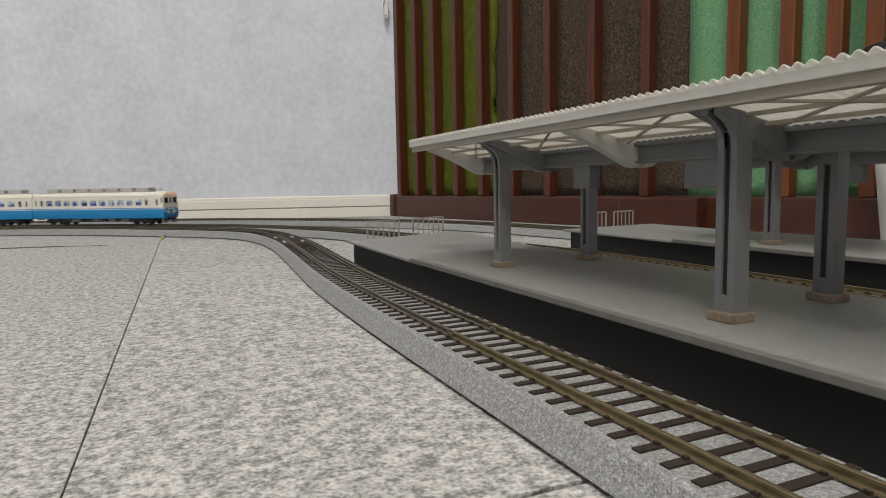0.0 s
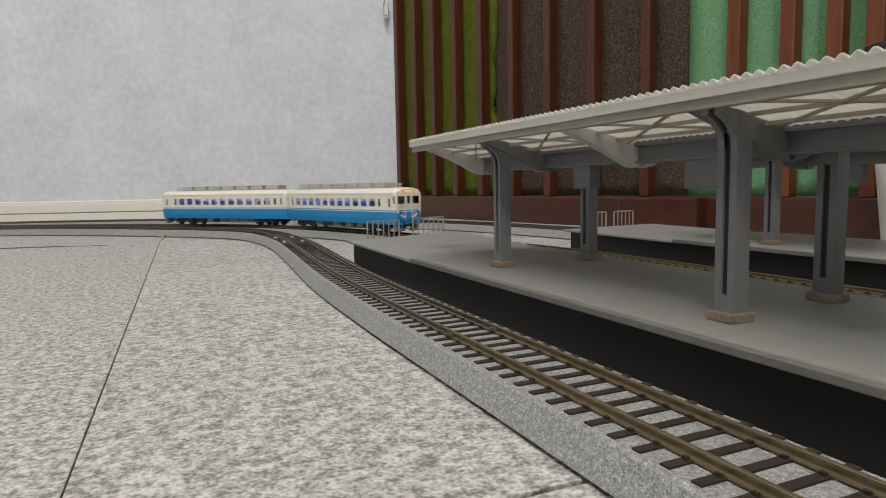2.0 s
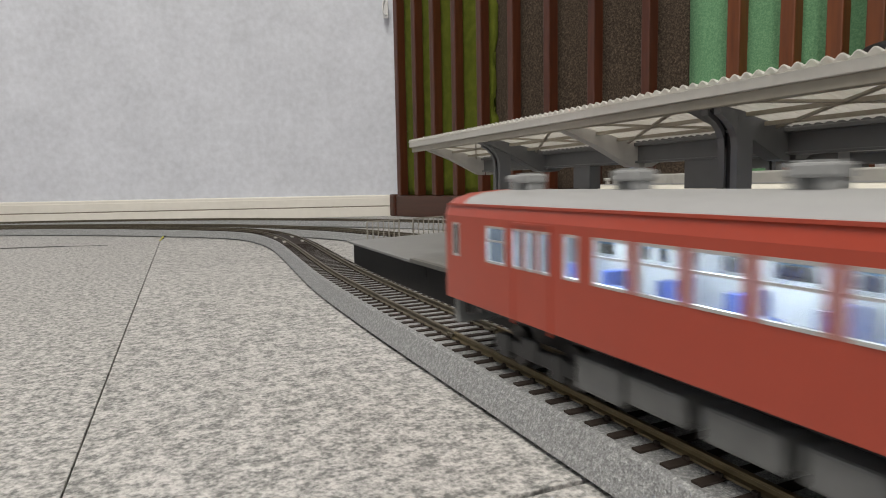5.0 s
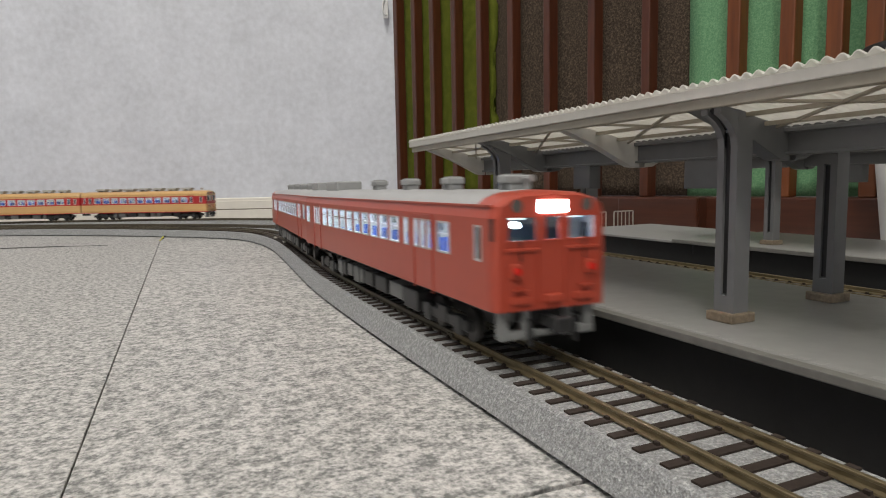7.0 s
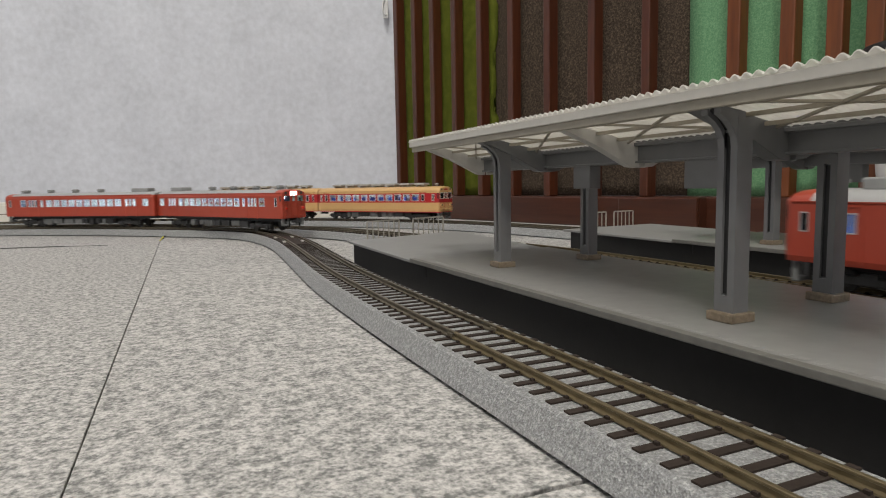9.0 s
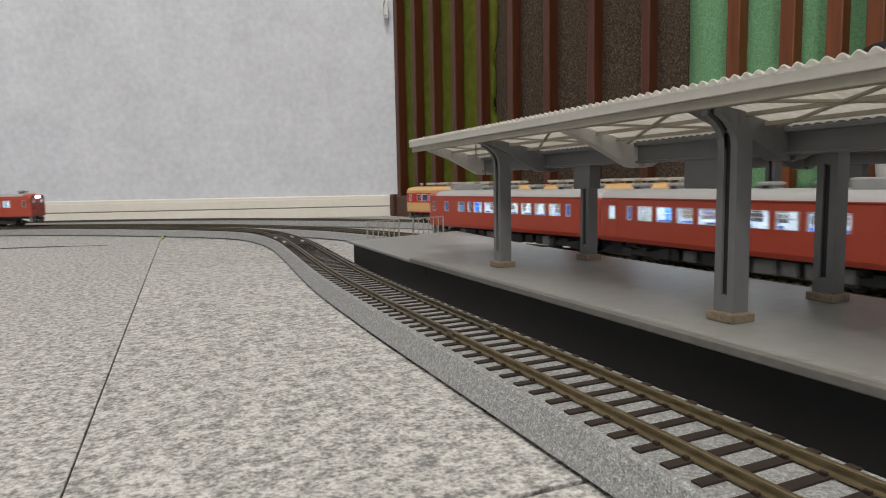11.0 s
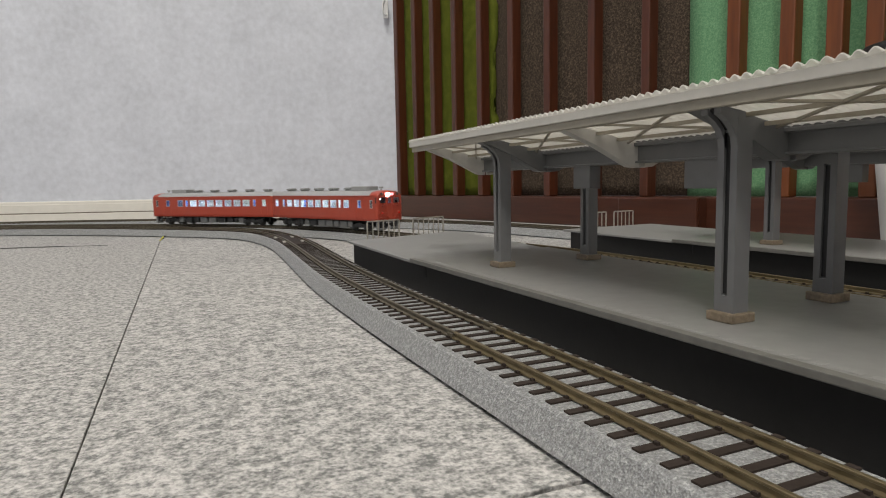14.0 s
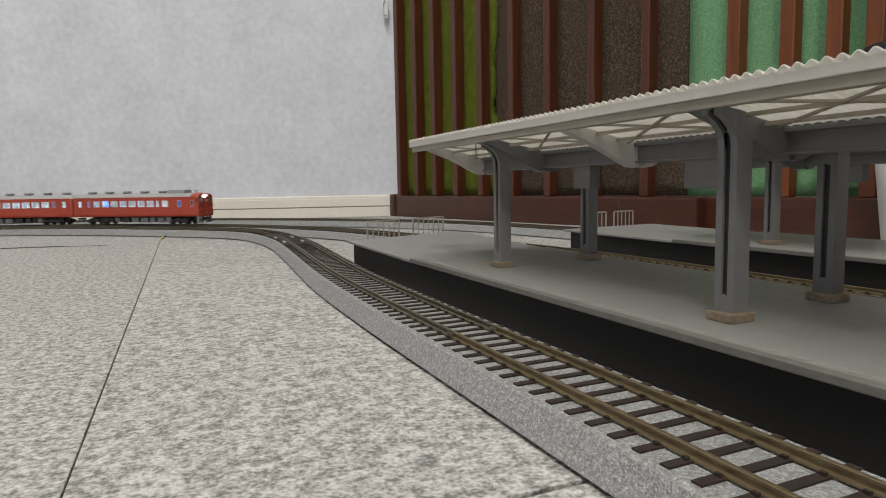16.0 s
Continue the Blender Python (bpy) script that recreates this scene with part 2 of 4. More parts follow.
RAIL = 0.012   # top of the rails above the floor
LINE_FRONT = [(.0965,-2.2),(.0965,-1),(.0965,-.3),(.0965,0),(.0965,.15),(.0965,.25),(.099,.36),(.105,.45),(.1125,.55),(.117,.64),(.1145,.71),(.104,.775),(.077,.832),(.014,.909),(-.057,.981),(-.133,1.044),(-.21,1.093),(-.32,1.14),(-.45,1.17),(-.6,1.18),(-1.0,1.175),(-1.6,1.16),(-2.4,1.14)]
LINE_MIDDLE = [(.2775,-2.2),(.2775,-1),(.2775,-.3),(.2775,0),(.2775,.3),(.274,.38),(.262,.47),(.243,.55),(.217,.65),(.190,.74),(.147,.828),(.086,.915),(.015,.985),(-.062,1.047),(-.145,1.107),(-.235,1.16),(-.34,1.205),(-.47,1.235),(-.62,1.245),(-1.0,1.24),(-1.6,1.225),(-2.4,1.205)]
LINE_BACK = [(.47,-.5),(.47,-.3),(.47,0),(.47,.25),(.462,.36),(.443,.45),(.418,.56),(.396,.67),(.366,.77),(.318,.86),(.252,.955),(.183,1.035),(.09,1.12),(-.02,1.19),(-.14,1.25),(-.26,1.29),(-.4,1.315),(-.6,1.325),(-1.0,1.32),(-1.6,1.305),(-2.4,1.285)]
LINE_BRANCH = [(1.9,-.86),(1.2,-.86),(.8,-.85),(.6,-.8),(.45,-.69),(.34,-.54),(.29,-.42),(.2785,-.33),(.2775,-.26),(.2775,0),(.2775,.3)]
FRONT, MIDDLE, BACK = curve(LINE_FRONT), curve(LINE_MIDDLE), curve(LINE_BACK)
BRANCH = curve(LINE_BRANCH)
COMING = curve(LINE_BRANCH[:-2] + LINE_MIDDLE[3:])


def spot(line, u):
    q, g = line
    return np.array([np.interp(u, g, q[:, 0]), np.interp(u, g, q[:, 1])])


def car_pose(line, u, bogie=0.075, back=False):
    """A railcar whose bogies stand on the line on both sides of u."""
    a, b = spot(line, u - bogie), spot(line, u + bogie)
    c, d = (a + b) / 2, b - a
    turn = math.degrees(math.atan2(d[1], d[0])) + (180 if back else 0)
    return pose(c[0], c[1], RAIL, 0, 0, turn)


# ---------- the room ----------
def prism(bm, pts, z0, z1, m=0):
    """An upright block over a plan outline."""
    a = [bm.verts.new((x, y, z0)) for x, y in pts]
    b = [bm.verts.new((x, y, z1)) for x, y in pts]
    n = len(pts)
    fs = [bm.faces.new(a[::-1]), bm.faces.new(b)] + [bm.faces.new((a[k], a[(k + 1) % n], b[(k + 1) % n], b[k])) for k in range(n)]
    for f in fs:
        f.material_index = m
    return bm


# the papered wall runs from the corner by the slatted screen to the far end of the room
WA, WB = Vector((0.452, 1.228)), Vector((-2.7, 2.227))
wd = (WB - WA).normalized()
wn = Vector((wd.y, -wd.x))
if wn.y > 0:
    wn = -wn


def along(a, s, n, d):
    p = a + wd * s + wn * d
    return (p.x, p.y)


WALLTURN = math.degrees(math.atan2(-wd.y, -wd.x))
far_wall = solid("wall_far", prism(bmesh.new(), [along(WA, -1.42, 0, 0), along(WA, 3.38, 0, 0), along(WA, 3.38, 0, -0.1), along(WA, -1.42, 0, -0.1)], -0.02, 2.4), M["wall"], "pale lavender-grey wallpaper wall, faintly mottled", "wall", kind="structure")
bm = bmesh.new()
prof = [(0, 0), (0.0078, 0), (0.0078, 0.0186), (0.0066, 0.0192), (0.0066, 0.0210), (0.0078, 0.0216), (0.0076, 0.0366), (0.0066, 0.0374), (0.0066, 0.0382), (0.0064, 0.0410), (0.0050, 0.0428), (0.003, 0.0432), (0, 0.0432)]
ends = [[bm.verts.new((*along(WA, s, 0, d), z)) for d, z in prof] for s in (0.0, 3.3)]
for k in range(len(prof) - 1):
    f = bm.faces.new((ends[0][k], ends[0][k + 1], ends[1][k + 1], ends[1][k]))
    f.material_index = 1 if k == 3 else 0
bm.faces.new(ends[0]), bm.faces.new(ends[1])
solid("baseboard", bm, [M["base_white"], M["groove"]], "cream moulded vinyl baseboard with a dark groove", "baseboard", kind="structure")
solid("wall_east", box(1.75, 1.85, -2.6, 0.95, -0.02, 2.4), M["wall"], "pale grey papered wall", "wall", kind="structure")
solid("wall_west", box(-2.8, -2.7, -2.6, 2.3, -0.02, 2.4), M["wall"], "pale grey papered wall", "wall", kind="structure")
solid("wall_south", box(-2.8, 1.85, -2.7, -2.6, -0.02, 2.4), M["wall"], "pale grey papered wall", "wall", kind="structure")
solid("ceiling", box(-2.8, 1.85, -2.7, 2.4, 2.4, 2.5), M["ceiling"], "plain white ceiling", "ceiling", kind="structure")
# unseen fixtures for both lamps; the second exists only for the fill
for x, y in ((-0.3, 0.1), (-1.0, -1.45)):
    lampthing = thing("ceiling_light", pose(x, y, 2.4), "square flat white ceiling light, added out of view", "ceiling light", "ceiling lights")
    part("frame", box(-0.3, 0.3, -0.3, 0.3, -0.05, 0, bevel=0.006), M["ceiling"], lampthing)
    part("diffuser", box(-0.285, 0.285, -0.285, 0.285, -0.056, -0.0505), M["ceiling_glow"], lampthing, "glowing milky diffuser")
floor = solid("floor", box(-2.8, 1.85, -2.7, 2.4, -0.03, -0.006), M["under"], "floor covered with grey flecked felt carpet tiles", "floor", kind="structure")


# ---------- tracks ----------
def ribbon(bm, line, u0, u1, prof, step=4, m=0):
    """A bar of the given cross-section (offset, height) swept along a line."""
    q, g = line
    idx = [k for k in range(1, len(g) - 1, step) if u0 <= g[k] <= u1]
    rings = []
    for k in idx:
        d = q[k + 1] - q[k - 1]
        d = d / np.linalg.norm(d)
        n = np.array([d[1], -d[0]])
        rings.append([bm.verts.new((*(q[k] + n * o), z)) for o, z in prof])
    c = len(prof)
    for a, b in zip(rings, rings[1:]):
        for j in range(c):
            f = bm.faces.new((a[j], a[(j + 1) % c], b[(j + 1) % c], b[j]))
            f.material_index = m
    bm.faces.new(rings[0]), bm.faces.new(rings[-1][::-1])
    return bm


BED = [(-0.0180, 0), (-0.0180, 0.0014), (-0.0207, 0.0014), (-0.0201, 0.0026), (-0.0170, 0.0086), (-0.0160, 0.00925), (0.0156, 0.00925), (0.0166, 0.0086), (0.0199, 0.0026), (0.0205, 0.0014), (0.0180, 0.0014), (0.0180, 0)]


def rail_profile(o):
    return [(o - 0.0013, 0.0097), (o + 0.0013, 0.0097), (o + 0.0012, 0.0101), (o + 0.0003, 0.0104), (o + 0.0003, 0.0112), (o + 0.0006, 0.0114), (o + 0.0006, 0.0119), (o + 0.0004, RAIL), (o - 0.0004, RAIL), (o - 0.0006, 0.0119), (o - 0.0006, 0.0114), (o - 0.0003, 0.0112), (o - 0.0003, 0.0104), (o - 0.0012, 0.0101)]


bm = box(-0.0012, 0.0012, -0.0153, 0.0153, 0.0080, 0.0097)
for o in (-0.0083, 0.0083):
    for s in (-1, 1):
        bx(bm, -0.0006, 0.0006, o + s * 0.0014, o + s * 0.0022, 0.0096, 0.0104)
SLEEPER = mesh_of("sleeper", bm, M["sleeper"])
PITCH = 0.0076


def track(line, u0, u1, near0, near1, label, joint):
    """Granular ballast bed, two rails and a row of sleepers."""
    t = tagged(thing("railway_track"), label, "railway track", "model railway tracks")
    part("ballast_bed", ribbon(bmesh.new(), line, u0, u1, BED), M["ballast"], t, "grey speckled moulded ballast bed")
    for o in (-0.0083, 0.0083):
        part("rail", ribbon(bmesh.new(), line, u0, joint, rail_profile(o), 2), M["rail"], t, "brass-coloured rail")
        part("rail", ribbon(bmesh.new(), line, joint - 0.002, u1, rail_profile(o), 2), M["rail_dull"], t, "dull weathered rail")
        for s in (-1, 1):
            part("rail_joiner", ribbon(bmesh.new(), line, joint - 0.004, joint + 0.004, [(o + s * 0.0006, 0.0100), (o + s * 0.0014, 0.0100), (o + s * 0.0013, 0.0112), (o + s * 0.0006, 0.0113)], 1), M["rail_dull"], t, "small dull metal rail joiner")
    far = bmesh.new()
    n = 0
    for k in range(int(u0 / PITCH) + 1, int(u1 / PITCH)):
        u = k * PITCH
        a, b = spot(line, u - 0.004), spot(line, u + 0.004)
        c, d = (a + b) / 2, b - a
        m = pose(c[0], c[1], 0, 0, 0, math.degrees(math.atan2(d[1], d[0])))
        if near0 <= u <= near1 and n < 300:
            part("sleeper", SLEEPER, M["sleeper"], t, m=m)
            n += 1
        else:
            bx(far, -0.0012, 0.0012, -0.0153, 0.0153, 0.008, 0.0097)
            far.verts.ensure_lookup_table()
            bmesh.ops.transform(far, matrix=m, verts=far.verts[-8:])
    tagged(part("sleepers", far, M["sleeper"], t), kind="stuff")
    return t


track(FRONT, -1.9, 3.1, 0.06, 1.45, "model track on grey ballast beside the platform, curving away", 0.19)
plate_thing = tagged(thing("rerailer_plate"), "dark brown plastic crossing plate laid between the rails", "track plate")
for lo, hi in ((-0.0068, 0.0068), (-0.0150, -0.0102), (0.0102, 0.0150)):
    plate = ribbon(bmesh.new(), FRONT, 0.57, 0.72, [(lo, 0.0089), (hi, 0.0089), (hi, 0.0100), (lo, 0.0100)], 2)
    part("plate", plate, M["sleeper"], plate_thing)
for u in (0.602, 0.660):
    for o in (0.0120, -0.0050):
        q, e = spot(FRONT, u), spot(FRONT, u + 0.004) - spot(FRONT, u - 0.004)
        turn = math.degrees(math.atan2(e[1], e[0]))
        for k in (-0.0022, 0.0022):
            part("contact_tab", box(-0.0011 + k, 0.0011 + k, o - 0.0012, o + 0.0012, 0.0099, 0.0112, bevel=0.0002), M["tab"], plate_thing, "pale metal contact tab", m=pose(q[0], q[1], 0, 0, 0, turn))
track(MIDDLE, -2.0, 3.2, 0.08, 1.6, "model track on grey ballast running between two platforms", 0.45)
track(BACK, -0.45, 3.2, 0.1, 1.7, "model track on grey ballast behind the second platform", 0.5)
track(BRANCH, -2.2, -0.5, 5, 5, "model track on grey ballast curving away from the station", -1.2)


# ---------- platforms ----------
def platform(x0, x1, seam, end, skew, label, inner):
    """Black-sided block with a grey slab that overhangs, its last stretch a thinner end slab."""
    p = tagged(thing("platform"), label, "platform", "station platforms")
    body = prism(bmesh.new(), [(x0 + 0.003, -0.4), (inner - 0.003, -0.4), (inner - 0.002, 0.12), (inner + 0.002, seam), (x1 - 0.003, end + skew - 0.007), (x0 + 0.0055, end - 0.009)], 0, 0.0189)
    part("side_wall", body, M["plat_side"], p, "matt black plastic side wall")
    joint = box(x0 + 0.0026, x0 + 0.0032, seam - 0.0162, seam - 0.0158, 0.0125, 0.0188)
    part("panel_joint", joint, M["slot"], p)
    top = prism(bmesh.new(), [(x0, -0.4), (inner, -0.4), (inner + 0.001, 0.12), (inner + 0.0055, seam + 0.012), (x0, seam)], 0.0190, 0.021)
    bmesh.ops.bevel(top, geom=top.edges[:], offset=0.0003, segments=1, affect="EDGES")
    part("top_slab", top, M["plat_top"], p, "smooth mid-grey plastic top slab")
    ramp = prism(bmesh.new(), [(x0 + 0.0006, seam + 0.0003), (inner + 0.005, seam + 0.0123), (x1 - 0.0006, end + skew), (x0 + 0.004, end)], 0.0186, 0.0203)
    bmesh.ops.bevel(ramp, geom=ramp.edges[:], offset=0.0003, segments=1, affect="EDGES")
    part("end_slab", ramp, M["plat_end"], p, "thin grey end slab")
    # worn kerb strip along the edge, coloured darker than the slab
    part("kerb_strip", box(x0 - 0.0002, x0 + 0.0030, -0.4, seam, 0.0192, 0.0213, bevel=0.0002), M["edge"], p, "scuffed darker kerb strip")
    marks = bmesh.new()
    rnd = random.Random(int(x0 * 1000))
    y = -0.05
    while y < seam - 0.02:
        bx(marks, x0 + 0.0052, x0 + 0.0078, y, y + 0.0026, 0.0205, 0.02102 + rnd.uniform(0, 0.00004))
        y += 0.0042
    tagged(part("worn_edge_line", marks, M["mark"], p, "faint dashed line of paler worn paint"), kind="stuff")
    return p


platform(0.1237, 0.240, 0.324, 0.464, 0.044, "grey station platform with black sides and an end slab", 0.217)
platform(0.319, 0.432, 0.330, 0.464, 0.010, "grey station platform behind the middle track", 0.418)


def fence(x0, y0, x1, y1, label, z=0.0203, h=0.0142, bars=5):
    f = tagged(thing("platform_fence", pose(x0, y0, z, 0, 0, math.degrees(math.atan2(y1 - y0, x1 - x0)))), label, "fence", "platform end fences")
    l = math.hypot(x1 - x0, y1 - y0)
    part("top_rail", box(0, l, -0.0005, 0.0005, h - 0.0011, h), M["fence"], f)
    for k in range(bars + 2):
        x, w = l * k / (bars + 1), 0.00048 if k in (0, bars + 1) else 0.00034
        part("post" if k in (0, bars + 1) else "baluster", box(x - w, x + w, -w, w, 0, h - 0.0012), M["fence"], f)


fence(0.1448, 0.4700, 0.1754, 0.4819, "small grey metal railing at the platform end")
fence(0.1899, 0.4875, 0.2230, 0.5004, "small grey metal railing at the platform end")
fence(0.346, 0.4635, 0.371, 0.4658, "small grey metal railing at the platform end", bars=4)
fence(0.381, 0.4668, 0.405, 0.469, "small grey metal railing at the platform end", bars=4)


# ---------- canopies ----------
STATIONS = (0.267, 0.1355, 0.003, -0.131)
BETWEEN = (0.331, 0.2005, 0.069, -0.064)
Y0, Y1 = -0.2, 0.343
HALF = 0.0425
PITCH_ROOF = 0.2185   # rise of the roof from the girder to the edge
POST_X = 0.0255
POST_OFF = {(-1, 0): (0.001, 0.001), (-1, 1): (-0.002, -0.0058), (1, 0): (0.003, 0.003), (1, 1): (-0.001, 0.001)}


def extruded(bm, pts, y0, y1, s=1, x=0.0):
    """A plate of the given outline (offset, height) between two cross planes."""
    a = [bm.verts.new((x + s * p, y0, z)) for p, z in pts]
    b = [bm.verts.new((x + s * p, y1, z)) for p, z in pts]
    bm.faces.new(a), bm.faces.new(b[::-1])
    for k in range(len(pts)):
        bm.faces.new((a[k], a[(k + 1) % len(pts)], b[(k + 1) % len(pts)], b[k]))
    return bm


def canopy(xc, yc, label):
    """Butterfly roof: low at the middle girder, corrugated sheet rising to pale fascias."""
    c = tagged(thing("platform_canopy", pose(xc, yc, 0)), label, "canopy", "platform canopies")
    for s in (-1, 1):
        bm = bmesh.new()
        n = int((Y1 - Y0) / 0.0034) * 8
        rows = []
        for k in range(n + 1):
            y = Y0 + (Y1 - Y0) * k / n
            w = 0.0006 * math.sin(2 * math.pi * y / 0.0034)
            rows.append([(s * x, y, 0.0772 + (x - 0.001) * PITCH_ROOF + w) for x in (0.001, 0.015, 0.030, HALF + 0.0012)])
        quad_sheet(bm, rows)
        sheet = part("roof_sheet", bm, M["sheet"], c, "translucent white corrugated sheet", smooth=True)
        mod = sheet.modifiers.new("thick", "SOLIDIFY")
        mod.thickness = 0.0004
        f = box(s * HALF - 0.0007, s * HALF + 0.0007, Y0, Y1, 0.0830, 0.0859, bevel=0.0003)
        part("fascia", f, M["canopy"], c, "cream-white valance under the sheet edge")
        f = box(s * (HALF - 0.0011) - 0.0007, s * (HALF - 0.0011) + 0.0007, Y0 + 0.001, Y1 - 0.001, 0.0803, 0.0836, bevel=0.0003)
        part("edge_beam", f, M["beam"], c, "grey-beige edge beam set behind the valance")
        for x in (0.012, 0.022, 0.032):
            z = 0.0772 + (x - 0.001) * PITCH_ROOF - 0.0022
            part("purlin", box(s * x - 0.0007, s * x + 0.0007, Y0 + 0.004, Y1 - 0.004, z - 0.0004, z + 0.0008), M["brace"], c)
        # zigzag bracing between the arms
        ys = sorted(STATIONS + BETWEEN)
        for a, b in zip(ys, ys[1:]):
            for p, q in ((0.0392, 0.006), (0.006, 0.0392)):
                d = bmesh.new()
                flat = [(p, a - 0.0009), (p, a + 0.0009), (q, b + 0.0009), (q, b - 0.0009)]
                lo = [d.verts.new((s * x, y, 0.0746 + x * PITCH_ROOF)) for x, y in flat]
                hi = [d.verts.new((s * x, y, 0.0753 + x * PITCH_ROOF)) for x, y in flat]
                d.faces.new(lo), d.faces.new(hi[::-1])
                for k in range(4):
                    d.faces.new((lo[k], hi[k], hi[(k + 1) % 4], lo[(k + 1) % 4]))
                bmesh.ops.recalc_face_normals(d, faces=d.faces)
                part("brace", d, M["brace"], c)
        for y in STATIONS + BETWEEN:
            white = y in BETWEEN
            w = 0.0022 if white else 0.0030
            pts = [(0.0012, 0.0765), (HALF - 0.0007, 0.0850), (HALF - 0.0007, 0.0826), (0.0230, 0.0757), (0.0055, 0.0672), (0.0012, 0.0668)]
            arm = extruded(bmesh.new(), pts, y - w, y + w, s)
            bmesh.ops.bevel(arm, geom=arm.edges[:], offset=0.00025, segments=1, affect="EDGES")
            part("arm", arm, M["arm"] if white else M["post"], c, "off-white tapered roof arm" if white else "grey tapered roof arm")
    girder = part("girder", box(-0.0022, 0.0022, Y0, Y1 - 0.004, 0.0690, 0.0774, bevel=0.0003), M["post"], c, "dark grey middle girder")
    for hx, z0, z1 in ((0.0034, 0.0686, 0.0694), (0.0042, 0.0752, 0.0765)):
        part("flange", box(-hx, hx, Y0 + 0.0002, Y1 - 0.0042, z0, z1, bevel=0.0002), M["post"], girder)
    for y0, y1 in ((0.228, 0.240), (0.158, 0.173), (0.03, 0.046)):
        part("hanging_box", box(-0.003, 0.003, y0, y1, 0.0585, 0.0690, bevel=0.0003), M["post"], c, "plain grey box hung under the girder")
    for n, station in enumerate(STATIONS):
        for s in (-1, 1):
            # the glued posts stand a little off the grid of the arms
            dx, dy = POST_OFF.get((s, n), (0.0, 0.0))
            x, y = s * POST_X + dx, station + dy
            # a square shaft with a deep slot down its two outer faces
            bm = bmesh.new()
            hw, hd, sl, dp = 0.0029, 0.0034, 0.0011, 0.0013
            near = [(s * hw, -hd * s), (s * hw, -sl * s), (s * (hw - dp), -sl * s), (s * (hw - dp), sl * s), (s * hw, sl * s), (s * hw, hd * s)]
            off = [(-s * hw, hd * s), (-s * hw, sl * s), (-s * (hw - dp), sl * s), (-s * (hw - dp), -sl * s), (-s * hw, -sl * s), (-s * hw, -hd * s)]
            prism(bm, [(x + a, y + b) for a, b in near + off], 0.0285, 0.0660)
            prism(bm, [(x + a, y + b) for a, b in near + [off[0], off[-1]]], 0.0660, 0.0745)
            bx(bm, x - hw, x + hw, y - hd, y + hd, 0.0235, 0.0285)
            bx(bm, x - hw, x + hw, y - hd, y + hd, 0.0745, 0.0785)
            post = part("post", bm, M["post"], c, "grey slotted plastic post")
            # two curved cheeks, with the slot between them, that sweep out under the arm
            kn = [(hw - dp + 0.0002, 0.0700), (hw, 0.0705), (hw + 0.0004, 0.0730), (hw + 0.0016, 0.0754), (hw + 0.0036, 0.0774), (hw + 0.0066, 0.0792), (hw + 0.0066, 0.0815), (0, 0.0800), (0, 0.0702)]
            for y0, y1 in ((y - hd + 0.00012, y - sl), (y + sl, y + hd - 0.00012)):
                part("knee_cheek", extruded(bmesh.new(), kn, y0, y1, s, x), M["post"], post)
            # near-black strips darken the inside of the slots
            inner = [(hw - dp + 0.0002, 0.0700), (hw - 0.0010, 0.0735), (hw + 0.0005, 0.0760), (hw + 0.0030, 0.0786), (hw + 0.0058, 0.0803), (hw + 0.0058, 0.0811), (0, 0.0798), (0, 0.0702)]
            part("slot_lining", extruded(bmesh.new(), inner, y - sl, y + sl, s, x), M["slot"], post, "near-black strip down the slot")
            for e, top in ((s, 0.0742), (-s, 0.0655)):
                xs = x + e * (hw - dp + 0.00025)
                part("slot_lining", box(xs - 0.0002, xs + 0.0002, y - sl + 0.00005, y + sl - 0.00005, 0.0290, top), M["slot"], post, "near-black strip down the slot")
            b = box(x - 0.0047, x + 0.0047, y - 0.0046, y + 0.0046, 0.0210, 0.0238, bevel=0.0004)
            part("post_base", b, M["brass"], post, "scuffed bronze foot block")
    return c


canopy(0.1755, 0, "white butterfly canopy on grey posts over the platform")
canopy(0.3680, 0.004, "white butterfly canopy on grey posts over the second platform")

# ---------- slatted screen with scenery mats behind ----------
SCREEN = Matrix.Translation((0.445, 1.19, 0)) @ Matrix.Rotation(math.atan2(-0.78, 0.185), 4, "Z")
screen = tagged(thing("slatted_screen", SCREEN), "dark red-brown wooden screen of upright slats on a plinth", "wooden screen")
part("plinth", box(-0.012, 1.3, -0.012, 0.03, 0, 0.0415, bevel=0.002), M["wood_low"], screen, "dark red-brown wooden plinth")
part("end_block", box(-0.030, -0.0125, -0.016, 0.03, 0, 0.0445, bevel=0.003), M["wood_low"], screen, "rounded dark brown end block")
for s in (-0.0093, 0.0507, 0.108, 0.1708, 0.2386, 0.3132, 0.3903, 0.4725, 0.5587, 0.671, 0.729, 0.774, 0.809, 0.865, 0.92, 0.98, 1.04, 1.10, 1.16):
    # slats at the right get the orange, lit-looking colour
    warm, w = s > 0.65, 0.0125 if s < 0.65 else 0.0155
    part("slat", box(s + 0.0015, s + 0.0015 + w, -0.0105, 0.0085, 0.0415, 0.86, bevel=0.0016), M["wood_lit"] if warm else M["wood"], screen, "mahogany slat with warm light in its colour" if warm else "dark mahogany slat")
part("top_bar", box(-0.012, 1.3, -0.008, 0.022, 0.8605, 0.90, bevel=0.002), M["wood_low"], screen)


